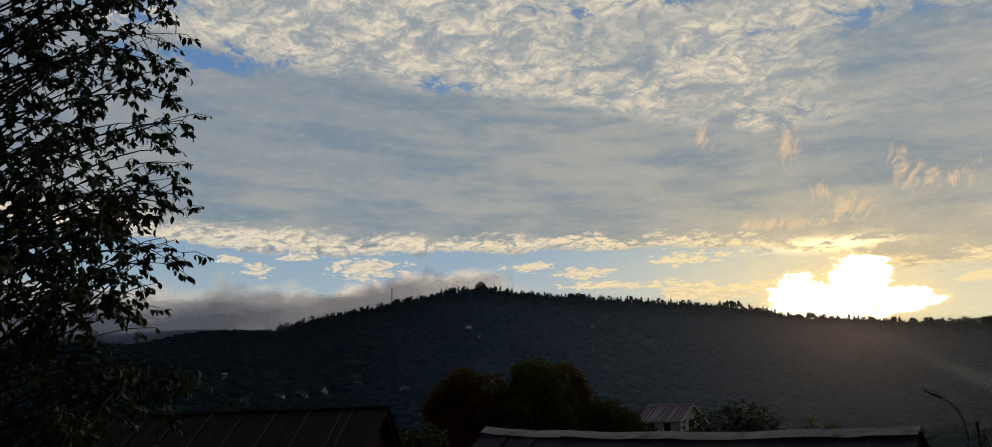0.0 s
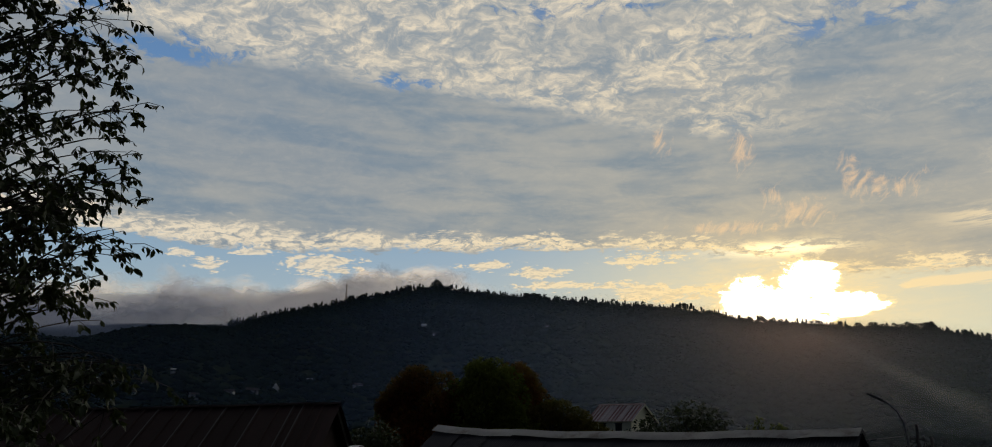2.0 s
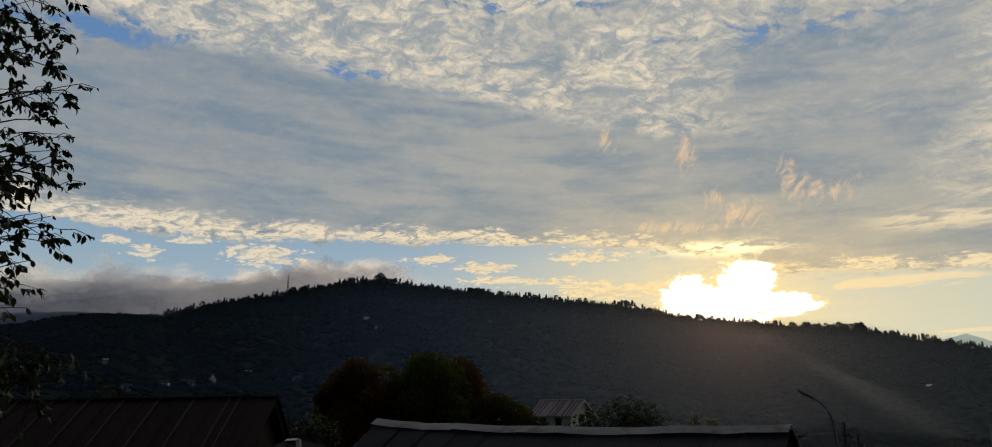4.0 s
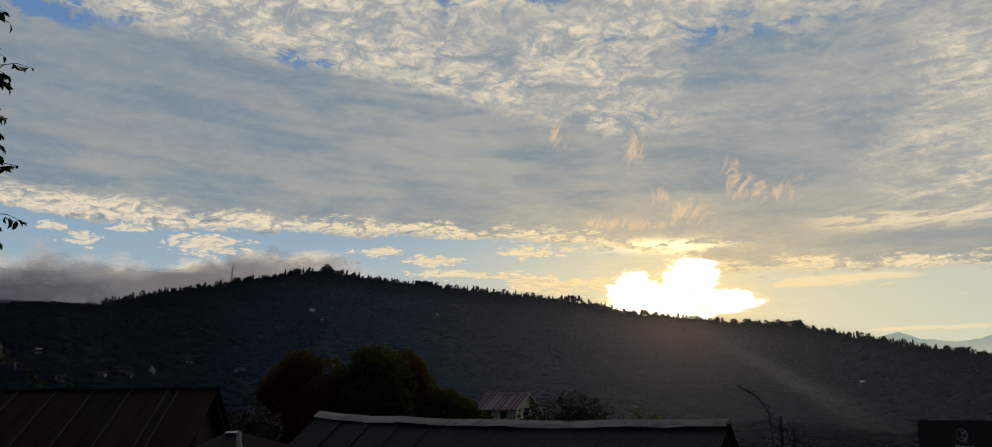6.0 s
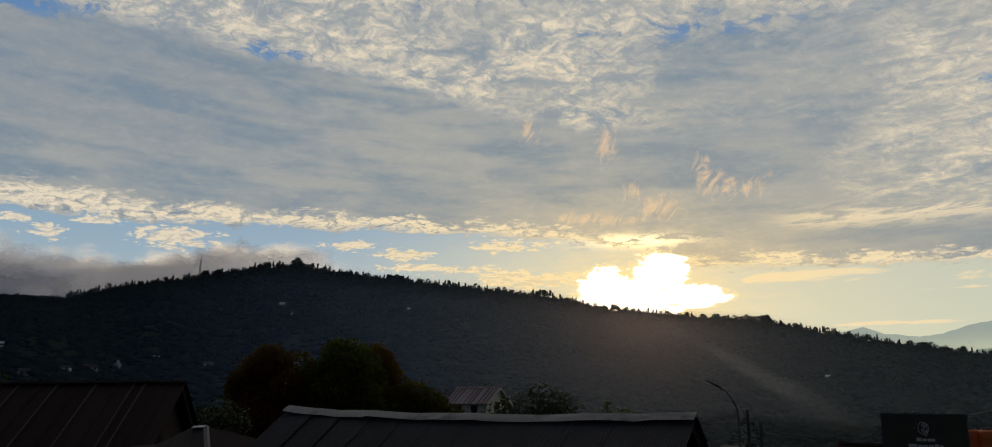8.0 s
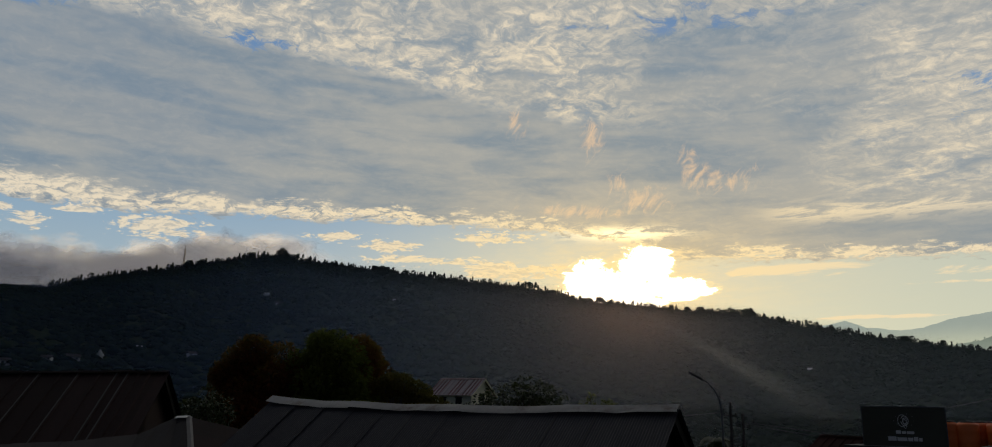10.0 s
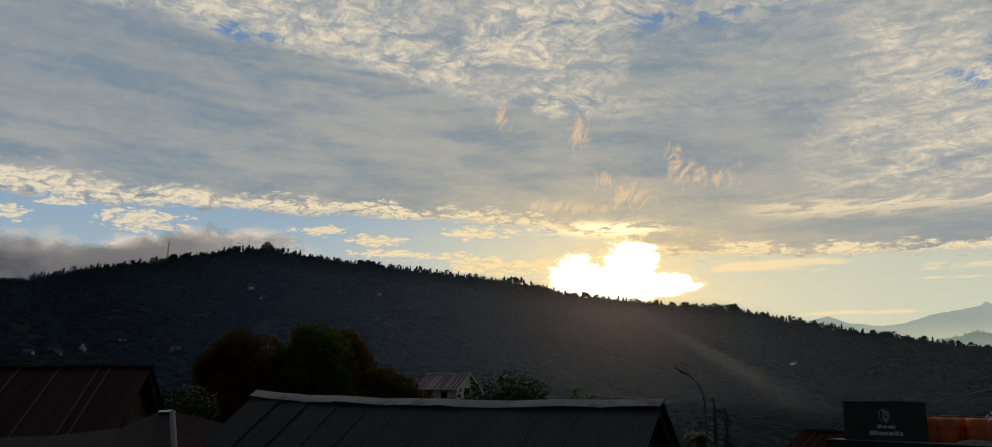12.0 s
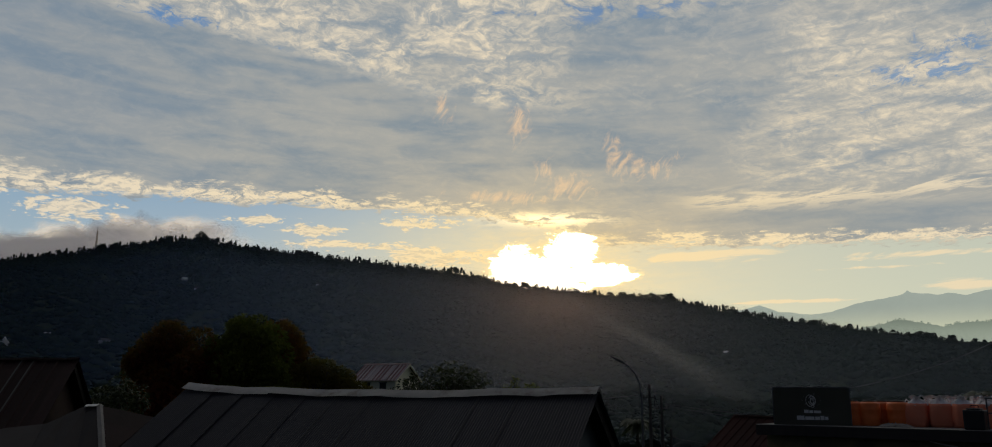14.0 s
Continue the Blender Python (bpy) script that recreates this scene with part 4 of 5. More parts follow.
def gabled_house(name, label, ridge_a, ridge_b, front, back, slope, run_front, run_back, wave, depth, tin, wall, gable, width, sharp, cap, cap_len, seed, base=0.0, sag=0.0, seam=None):
    """A tin-roofed house: ridge ends, headings (degrees) down the front and the back, and runs."""
    a, b = Vector(ridge_a), Vector(ridge_b)
    thing = empty(name, ((a.x + b.x) / 2, (a.y + b.y) / 2, base), label, "house")
    downs = []
    for head in (front, back):
        h = radians(head)
        downs.append(Vector((math.cos(h) * math.cos(radians(slope)), math.sin(h) * math.cos(radians(slope)), -math.sin(radians(slope)))))
    for down, run, s in ((downs[0], run_front, 0), (downs[1], run_back, 50)):
        mesh = sheet_mesh("roof_sheet", width + 0.06, run, wave, depth, tin, sharp)
        roof_side(thing, a, b, down, run, mesh, width, seed + s, sag=sag, seam=seam)
    # ridge caps, bent over the top, one lapping the next
    rng = random.Random(seed + 7)
    along = (b - a).normalized()
    x = 0.0
    total = (b - a).length
    i = 0
    while cap and x < total - 0.1:
        size = min(cap_len * rng.uniform(0.9, 1.12), total - x)
        bm = bmesh.new()
        cols = 7
        rows = []
        for k in range(cols):
            f_ = k / (cols - 1)
            p = a + along * (x + (size + 0.06) * f_) + Vector((0, 0, -sag_at(sag, (x + size * f_) / total) + 0.050 + 0.008 * (i % 2) - 0.024 * math.sin(math.pi * f_) * rng.uniform(0.3, 1.2)))
            curl = rng.uniform(-0.006, 0.014)
            rows.append([p + downs[0] * cap + Vector((0, 0, 0.02 + curl)), p + downs[0] * cap * 0.45 + Vector((0, 0, 0.025)), p + Vector((0, 0, 0.02)), p + downs[1] * cap + Vector((0, 0, 0.02))])
        rows = [[bm.verts.new(thing.matrix_basis.inverted() @ q) for q in row] for row in rows]
        for r0, r1 in zip(rows, rows[1:]):
            for q in range(3):
                bm.faces.new((r0[q], r0[q + 1], r1[q + 1], r1[q]))
        bmesh.ops.solidify(bm, geom=bm.faces[:], thickness=0.006)
        part("ridge_cap", bm, M_ZINC if cap > 0.2 else tin, thing, "bare zinc ridge cap" if cap > 0.2 else "")
        x += size
        i += 1
    # walls under both ends and along the eaves
    inset = along * 0.25
    ends = []
    for end, shift in ((a, inset), (b, -inset)):
        p = end + shift + Vector((0, 0, -0.10))
        f_ = p + downs[0] * (run_front - 0.45)
        k_ = p + downs[1] * (run_back - 0.45)
        ends.append((p, f_, k_))
        bm = bmesh.new()
        loop = local(thing, f_, p, k_, (k_.x, k_.y, base), (f_.x, f_.y, base))
        face = bm.faces.new([bm.verts.new(q) for q in loop])
        bmesh.ops.solidify(bm, geom=[face], thickness=0.12)
        part("gable_wall", bm, gable, thing)
        # barge boards along the gable's two edges
        out = (end - (a + b) / 2).normalized()
        for down, run in ((downs[0], run_front), (downs[1], run_back)):
            bm = bmesh.new()
            s0, s1 = end - out * 0.02, end + down * (run - 0.02) - out * 0.02
            q = local(thing, s0 + Vector((0, 0, -0.02)), s1 + Vector((0, 0, -0.02)), s1 + Vector((0, 0, -0.2)), s0 + Vector((0, 0, -0.2)))
            face = bm.faces.new([bm.verts.new(w) for w in q])
            bmesh.ops.solidify(bm, geom=[face], thickness=0.03)
            part("barge_board", bm, wall, thing)
    for k in (1, 2):
        p, q = ends[0][k], ends[1][k]
        bm = bmesh.new()
        face = bm.faces.new([bm.verts.new(w) for w in local(thing, p, q, (q.x, q.y, base), (p.x, p.y, base))])
        bmesh.ops.solidify(bm, geom=[face], thickness=0.12)
        part("wall", bm, wall, thing)
    return thing


gabled_house("tin_roof_house", "long low house under a grey corrugated tin roof", (-0.19, 16.48, 6.12), (5.74, 11.43, 6.065), 225, 48, 35, 3.45, 3.15, 0.044, 0.012,
             M_TIN_DARK, M_BOARD, M_GABLE, 0.66, False, 0.205, 2.0, 21, sag=0.086, seam=(0.016, 0.009, M_SEAM, 0))
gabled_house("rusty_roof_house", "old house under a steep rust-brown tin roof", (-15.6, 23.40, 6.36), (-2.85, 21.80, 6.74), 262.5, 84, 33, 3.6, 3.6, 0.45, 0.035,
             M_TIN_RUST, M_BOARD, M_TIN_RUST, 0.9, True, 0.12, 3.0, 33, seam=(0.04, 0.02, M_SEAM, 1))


def build_lean_to():
    thing = empty("hip_roof_shed", (-2.4, 16.8, 0), "low shed with a dull grey hipped tin roof", "shed")
    apex, hip = Vector((-1.84, 18.2, 5.74)), Vector((-1.46, 16.0, 4.81))
    rear = [apex, Vector((-2.13, 18.6, 5.72)), Vector((-2.85, 18.6, 5.36)), Vector((-4.2, 18.4, 5.21)), Vector((-8.5, 18.2, 4.98))]
    front = [hip, Vector((-1.9, 15.9, 4.78)), Vector((-2.7, 15.7, 4.70)), Vector((-4.2, 15.2, 4.50)), Vector((-8.5, 14.5, 4.20))]
    k = 0
    for a, b, c, d, n in zip(rear, rear[1:], front, front[1:], (1, 2, 2, 5)):
        for i in range(n):
            lift = Vector((0, 0, 0.010 * (k % 2)))
            loop = [a.lerp(b, i / n), c.lerp(d, i / n), c.lerp(d, (i + 1) / n + 0.01), a.lerp(b, (i + 1) / n + 0.01)]
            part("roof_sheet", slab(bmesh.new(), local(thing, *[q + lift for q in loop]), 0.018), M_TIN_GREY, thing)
            k += 1
    right_rear, right = Vector((-0.45, 17.3, 5.46)), Vector((-0.85, 16.05, 4.86))
    for i in range(3):
        part("roof_sheet", slab(bmesh.new(), local(thing, apex.lerp(hip, i / 3), apex.lerp(hip, (i + 1) / 3), right_rear.lerp(right, (i + 1) / 3), right_rear.lerp(right, i / 3)), 0.018), M_TIN_RUST, thing, "dark brown tin sheet")
    up = Vector((0, 0, 0.03))
    bm = bmesh.new()
    for q in (-1, 1):
        side = Vector((0.062 * q, 0.012 * q, -0.028))
        slab(bm, local(thing, apex + up, hip + up, hip + up + side, apex + up + side), 0.012)
    part("hip_cap", bm, M_CONCRETE, thing, "whitish painted hip cap")
    bm = bmesh.new()
    slab(bm, local(thing, apex + up, rear[1] + up, rear[1] + Vector((-0.03, -0.12, -0.01)), apex + Vector((-0.05, -0.12, -0.01))), 0.012)
    part("ridge_cap", bm, M_ZINC, thing)
    drop = Vector((0, 0, -0.03))
    ring = [front[-1], front[-2], front[-3], hip, right, right_rear, apex, rear[2], rear[3], rear[4]]
    centre = Vector((-3.6, 17.0, 5.0))
    for p, q in zip(ring, ring[1:] + ring[:1]):
        bm = bmesh.new()
        p2, q2 = p.lerp(centre, 0.03) + drop, q.lerp(centre, 0.03) + drop
        face = bm.faces.new([bm.verts.new(w) for w in local(thing, p2, q2, (q2.x, q2.y, 0), (p2.x, p2.y, 0))])
        bmesh.ops.solidify(bm, geom=[face], thickness=0.06)
        part("wall", bm, M_BOARD, thing)


build_lean_to()


def build_cream_house():
    base = float(land(np.array(10.5), np.array(80.0)))
    o = Vector((16.4, 78.3, base))
    thing = empty("cream_house", o, "small cream house with a faded red striped tin roof", "house", turn=-46.5)
    # x along the ridge, y away from the street; the ridge stands at 9 m
    top, eave = 8.92 - base, 7.55 - base
    half, deep = 2.3, 1.9
    bm = boxed((-half, -deep, 0), (half, deep, eave))
    part("wall", bm, M_CREAM, thing)
    for x in (-half, half - 0.12):
        bm = bmesh.new()
        face = bm.faces.new([bm.verts.new(w) for w in ((x, -deep, eave), (x, deep, eave), (x, 0, top - 0.1))])
        got = bmesh.ops.extrude_face_region(bm, geom=[face])
        bmesh.ops.translate(bm, vec=(0.12, 0, 0), verts=[v for v in got["geom"] if isinstance(v, bmesh.types.BMVert)])
        part("gable", bm, M_CREAM, thing)
    slope = math.atan2(top - eave, deep)
    run = math.hypot(deep + 0.35, (deep + 0.35) * math.tan(slope))
    mesh = sheet_mesh("roof_sheet", 0.205, run, 0.2, 0.05, M_STRIPE, True)
    pale = sheet_mesh("roof_sheet", 0.205, run, 0.2, 0.05, M_STRIPE_PALE, True)
    for side in (-1, 1):
        down = Vector((0, side * math.cos(slope), -math.sin(slope)))
        fm = slope_frame(Vector((-half - 0.3, 0, top)), (1, 0, 0), down)
        for i in range(26):
            part("roof_sheet", pale if i % 2 or i in (8, 10, 18) else mesh, None, thing, m=fm @ pose(i * 0.2, 0, 0.006 * (i % 2)))
    part("ridge_cap", slab(slab(bmesh.new(), [(-half - 0.3, -0.2, top - 0.06), (half + 0.3, -0.2, top - 0.06), (half + 0.3, 0, top + 0.06), (-half - 0.3, 0, top + 0.06)], 0.03),
                           [(half + 0.3, 0.2, top - 0.06), (-half - 0.3, 0.2, top - 0.06), (-half - 0.3, 0, top + 0.06), (half + 0.3, 0, top + 0.06)], 0.03), M_STRIPE, thing)
    for x in (-0.9, 0.9):
        w = part("window", boxed((x - 0.35, -deep - 0.04, eave - 1.35), (x + 0.35, -deep + 0.02, eave - 0.45)), M_GLASS, thing, "dark window")
        part("lintel", boxed((x - 0.42, -deep - 0.07, eave - 0.45), (x + 0.42, -deep, eave - 0.38)), M_BOARD, w)
        part("sill", boxed((x - 0.42, -deep - 0.07, eave - 1.42), (x + 0.42, -deep, eave - 1.35)), M_BOARD, w)
    for y in (-1, 1):
        bm = bmesh.new()
        slab(bm, [(half + 0.24, 0, top - 0.03), (half + 0.34, 0, top - 0.03), (half + 0.34, y * (deep + 0.3), eave - 0.22), (half + 0.24, y * (deep + 0.3), eave - 0.22)], 0.18)
        part("barge_board", bm, M_CREAM, thing)


build_cream_house()


def build_deck_house():
    """The flat-roofed building that carries the sign, the drums and the bags."""
    o = Vector((18.62, 24.95, 0))
    # x runs along the roof's front edge, y away from the street
    head = math.degrees(math.atan2(18.66 - 24.82, 22.31 - 18.68))
    thing = empty("flat_roof_building", o, "ochre building with a stained concrete flat roof", "building", turn=head)
    part("wall", boxed((0.25, 0.35, 0), (13.6, 9.0, 4.86)), M_OCHRE, thing)
    part("roof_slab", boxed((0, 0, 4.86), (14, 9.4, 5.10), 0.03), M_CONCRETE, thing, "grey concrete roof slab with a dark edge")
    part("eave_board", boxed((0.02, -0.05, 4.74), (14, -0.004, 5.085), 0.01), M_BOARD, thing)
    for x in (1.6, 4.6):
        w = part("window", boxed((x, 0.30, 2.6), (x + 1.3, 0.37, 3.9)), M_GLASS, thing)
        part("lintel", boxed((x - 0.08, 0.27, 3.9), (x + 1.38, 0.36, 3.98)), M_BOARD, w)
        part("sill", boxed((x - 0.08, 0.27, 2.52), (x + 1.38, 0.36, 2.6)), M_BOARD, w)
    bm = bmesh.new()
    pts = [(5.6 + 0.18 * k, -0.08, 4.72 - 0.25 * math.sin(k / 16 * math.pi) + 0.012 * k) for k in range(17)]
    tube(bm, pts, [0.018] * 17, 5)
    part("pipe", bm, M_CONCRETE, thing, "sagging pale pipe along the eave")
    return thing


DECK = build_deck_house()


def on_deck(x, y, z=5.10, turn=0.0):
    return DECK.matrix_basis @ pose(x, y, z, 0, 0, turn)


def build_sign():
    a, b = Vector((19.09, 24.51, 0)), Vector((20.99, 22.91, 0))
    head = math.degrees(math.atan2(b.y - a.y, b.x - a.x))
    wide = (b - a).length
    thing = empty("sign_board", (a.x, a.y, 5.08), "dark printed advertising board with a pale emblem", "sign", turn=head)
    tall = 1.28
    part("panel", boxed((0, 0, 0.02), (wide, 0.06, tall), 0.006), M_SIGN, thing)
    for lo, hi in (((-0.03, -0.02, tall), (wide + 0.03, 0.09, tall + 0.035)), ((-0.03, -0.02, -0.02), (wide + 0.03, 0.09, 0.02)),
                   ((-0.03, -0.02, 0.02), (0.0, 0.09, tall)), ((wide, -0.02, 0.02), (wide + 0.03, 0.09, tall))):
        part("frame_bar", boxed(lo, hi, 0.004), M_STEEL, thing)
    # the emblem: loose looping strokes over a round
    bm = bmesh.new()
    cx, cz = wide * 0.51, tall * 0.66
    for k in range(5):
        pts = []
        for i in range(15):
            s = i / 14 * math.pi * (1.2 + 0.2 * k)
            r = 0.05 + 0.032 * k
            pts.append((cx + r * math.cos(s + k * 1.1) * 0.75 + 0.02 * k * math.sin(k), -0.012, cz + r * 1.1 * math.sin(s + k * 1.1)))
        tube(bm, pts, [0.012] * 15, 4)
    tube(bm, [(cx + 0.02, -0.012, cz - 0.12), (cx + 0.07, -0.012, cz - 0.18), (cx + 0.03, -0.012, cz - 0.25), (cx - 0.02, -0.012, cz - 0.21)], [0.014] * 4, 4)
    part("emblem", bm, M_SIGN_INK, thing, "pale looping emblem")
    rng = random.Random(5)
    for k in range(10):
        s = k / 10 * 2 * math.pi
        x, z = cx + 0.29 * math.cos(s) * rng.uniform(0.8, 1.1), cz + 0.22 * math.sin(s) * rng.uniform(0.8, 1.1)
        part("dot", lathe(bmesh.new(), [(0.012, 0), (0.012, 0.006)], 6), M_SIGN_INK, thing, m=pose(x, -0.004, z, 90, 0, 0))
    for x0, x1, z0, z1 in ((0.40, 0.46, 0.33, 0.42), (0.47, 0.52, 0.33, 0.40), (0.53, 0.62, 0.33, 0.40), (0.30, 0.40, 0.15, 0.26), (0.41, 0.53, 0.15, 0.24), (0.54, 0.60, 0.15, 0.24), (0.61, 0.66, 0.15, 0.26), (0.67, 0.71, 0.15, 0.24)):
        part("letter_bar", boxed((wide * x0, -0.008, tall * z0), (wide * x1, 0.0, tall * z1), 0.003), M_SIGN_INK, thing)
    for x in (0.3, wide - 0.3):
        part("brace", tube(bmesh.new(), [(x, 0.08, 0.9), (x, 0.9, 0.02)], [0.025, 0.025], 6), M_STEEL, thing)


build_sign()


def build_drum():
    thing = empty("plastic_drum", (0, 0, 0), "orange plastic drum with a dark lid", "drum", "drums on the flat roof")
    body = lathe(bmesh.new(), [(0.31, 0.0), (0.33, 0.03), (0.345, 0.22), (0.35, 0.25), (0.35, 0.28), (0.345, 0.31), (0.352, 0.50), (0.36, 0.53), (0.36, 0.56), (0.352, 0.59), (0.35, 0.72), (0.33, 0.77), (0.24, 0.80)], 24)
    part("body", body, M_ORANGE, thing, smooth=True)
    part("lid", lathe(bmesh.new(), [(0.20, 0.795), (0.21, 0.80), (0.21, 0.85), (0.19, 0.865), (0.05, 0.87)], 20), M_BLACK, thing, "dark screw lid", smooth=True)
    part("lid_ring", lathe(bmesh.new(), [(0.25, 0.785), (0.255, 0.79), (0.255, 0.805), (0.25, 0.81)], 20), M_ORANGE, thing)
    return thing


def build_bag(seed):
    thing = empty("bulk_bag", (0, 0, 0), "full orange woven bulk bag with a tied white top", "bag", "bags on the flat roof")
    bm = bmesh.new()
    bmesh.ops.create_cube(bm, size=1.0)
    bmesh.ops.subdivide_edges(bm, edges=bm.edges[:], cuts=7, use_grid_fill=True)
    for v in bm.verts:
        x, y, z = v.co
        bulge = 1 + 0.16 * (1 - (2 * z) ** 2)
        r = max(abs(x), abs(y)) / max(1e-4, math.hypot(x, y)) if math.hypot(x, y) > 1e-3 else 1
        round_ = 0.55 + 0.45 * r
        p = Vector((x * bulge * round_ * 1.12, y * bulge * round_ * 1.12, z))
        p += p.normalized() * 0.035 * noise.fractal(p * 4 + Vector((seed * 3, 0, 0)), 0.8, 2, 3)
        v.co = (p.x * 0.60, p.y * 0.60, (p.z + 0.5) * 0.76)
    part("body", bm, M_BAG, thing, smooth=True)
    bm = bmesh.new()
    prof = [(0.335, 0.66), (0.325, 0.72), (0.27, 0.78), (0.18, 0.84), (0.10, 0.89), (0.075, 0.92), (0.13, 0.97), (0.19, 1.00)]
    lathe(bm, prof, 28)
    for v in bm.verts:
        a = math.atan2(v.co.y, v.co.x)
        fold = 1 + 0.13 * math.sin(a * 9 + seed) * min(1.0, (v.co.z - 0.64) * 6) + 0.07 * math.sin(a * 4 + seed * 2)
        v.co = (v.co.x * fold, v.co.y * fold, v.co.z + 0.045 * math.sin(a * 3 + seed) + 0.02 * math.sin(a * 7 + seed))
    part("tied_top", bm, M_BAG_WHITE, thing, "gathered white cloth top", smooth=True)
    part("cord", lathe(bmesh.new(), [(0.095, 0.905), (0.105, 0.91), (0.105, 0.93), (0.095, 0.935)], 14), M_BAG_WHITE, thing)
    for k in range(2):
        s = 1 if k else -1
        part("lifting_loop", tube(bmesh.new(), [(0.27 * s, -0.24, 0.70), (0.28 * s, -0.18, 0.85), (0.28 * s, 0.0, 0.90), (0.28 * s, 0.18, 0.85), (0.27 * s, 0.24, 0.70)], [0.018] * 5, 5), M_BAG_WHITE, thing, "white lifting loop")
    return thing


def deck_xy(x, y):
    """Place along and behind the roof's edge for a spot in the plan."""
    p = DECK.matrix_basis.inverted() @ Vector((x, y, 0))
    return p.x, p.y


drum = build_drum()
places = [(21.77, 22.87, 1.0), (21.40, 23.30, 0.92), (22.35, 22.95, 1.0), (22.41, 22.25, 1.02), (22.75, 23.0, 1.0), (23.1, 22.5, 1.0)]
for k, (x, y, s) in enumerate(places):
    px, py = deck_xy(x, y)
    m = on_deck(px, py, 5.10, 40 * k)
    (copy_thing(drum, m) if k else drum).matrix_basis = m
bag_a, bag_b = build_bag(1), build_bag(4)
for k, (x, y) in enumerate([(22.80, 21.85), (23.26, 21.30), (23.62, 20.75), (23.62, 22.10), (24.05, 21.55), (24.5, 20.95), (24.05, 20.2), (24.45, 19.6), (24.9, 20.3), (24.8, 19.0)]):
    px, py = deck_xy(x, y)
    m = on_deck(px, py, 5.10, 17 * k)
    if k == 0:
        bag_a.matrix_basis = m
    elif k == 1:
        bag_b.matrix_basis = m
    else:
        copy_thing(bag_a if k % 2 else bag_b, m)


def build_deck_clutter():
    px, py = deck_xy(22.45, 19.30)
    thing = empty("black_tank", on_deck(px, py).translation, "square black plastic tank on the flat roof", "tank", turn=-60)
    part("body", boxed((-0.29, -0.27, 0), (0.29, 0.27, 0.6), 0.05), M_BLACK, thing)
    part("lid", boxed((-0.2, -0.2, 0.6), (0.2, 0.2, 0.65), 0.02), M_BLACK, thing)
    part("handle", tube(bmesh.new(), [(-0.12, 0, 0.67), (-0.1, 0, 0.73), (0.1, 0, 0.73), (0.12, 0, 0.67)], [0.015] * 4, 6), M_BLACK, thing)
    # a crumpled sheet
    px, py = deck_xy(21.75, 21.75)
    thing = empty("crumpled_sheet", on_deck(px, py).translation, "crumpled pale plastic sheet lying on the flat roof", "sheet", turn=-58)
    bm = bmesh.new()
    bmesh.ops.create_grid(bm, x_segments=36, y_segments=14, size=0.5)
    for v in bm.verts:
        x, y = v.co.x, v.co.y
        fall = max(0, 1 - (abs(x) * 2) ** 3) * max(0, 1 - (abs(y) * 2) ** 2)
        v.co = (x * 1.1, y * 0.5, 0.006 + fall * (0.05 + 0.09 * noise.ridged_multi_fractal(Vector((x * 5, y * 5, 2)), 0.8, 2, 4, 0.9, 1.2) * 0.7))
    bmesh.ops.solidify(bm, geom=bm.faces[:], thickness=0.004)
    part("sheet", bm, M_CONCRETE, thing, smooth=True)
    # rail posts at the far end
    px, py = deck_xy(22.9, 18.9)
    thing = empty("roof_rail", on_deck(px - 0.3, py).translation, "dark steel rail along the flat roof", "rail", turn=math.degrees(math.atan2(-6.16, 3.63)))
    for k in range(5):
        part("post", tube(bmesh.new(), [(k * 0.9, 0.2, 0), (k * 0.9, 0.2, 0.95)], [0.025, 0.025], 6), M_STEEL, thing)
    for z in (0.5, 0.95):
        part("bar", tube(bmesh.new(), [(-0.05, 0.2, z), (3.7, 0.2, z)], [0.022, 0.022], 6), M_STEEL, thing)


build_deck_clutter()


def build_patched_house():
    gabled_house("patched_roof_house", "house under a patched dark red tin roof", (22.02, 31.04, 5.23), (23.1, 28.1, 5.20), 202, 22, 30, 4.4, 3.0, 0.4, 0.03, M_PATCH, M_BOARD, M_BOARD, 0.8, True, 0.14, 2.4, 61)


build_patched_house()


# ---- street ----
def build_street_lamp():
    o = Vector((22.10, 39.25, float(land(np.array(29.4), np.array(45.0)))))
    thing = empty("street_lamp", o, "curved grey street lamp with a flat lamp head", "street lamp")
    rel = [(0, 0, 0), (0, 0, 3.0), (-0.02, 0.01, 6.0 - o.z), (-0.10, 0.06, 6.75 - o.z), (-0.30, 0.16, 7.25 - o.z), (-0.58, 0.32, 7.62 - o.z), (-0.92, 0.50, 7.88 - o.z)]
    part("pole", tube(bmesh.new(), rel[:3], [0.085, 0.07, 0.06], 10), M_STEEL, thing)
    part("arm", tube(bmesh.new(), rel[2:], [0.06, 0.052, 0.046, 0.042, 0.04], 10), M_STEEL, thing)
    part("base", lathe(bmesh.new(), [(0.2, 0), (0.2, 0.04), (0.1, 0.06), (0.1, 0.4)], 12), M_STEEL, thing)
    bm = boxed((-0.40, -0.20, -0.075), (0.40, 0.20, 0.075), 0.05)
    for v in bm.verts:
        if v.co.x < 0:
            v.co.z *= 0.6
    part("lamp_head", bm, M_BLACK, thing, "flat dark lamp head", m=pose(-1.12, 0.60, 7.98 - o.z, 0, 28, -28))


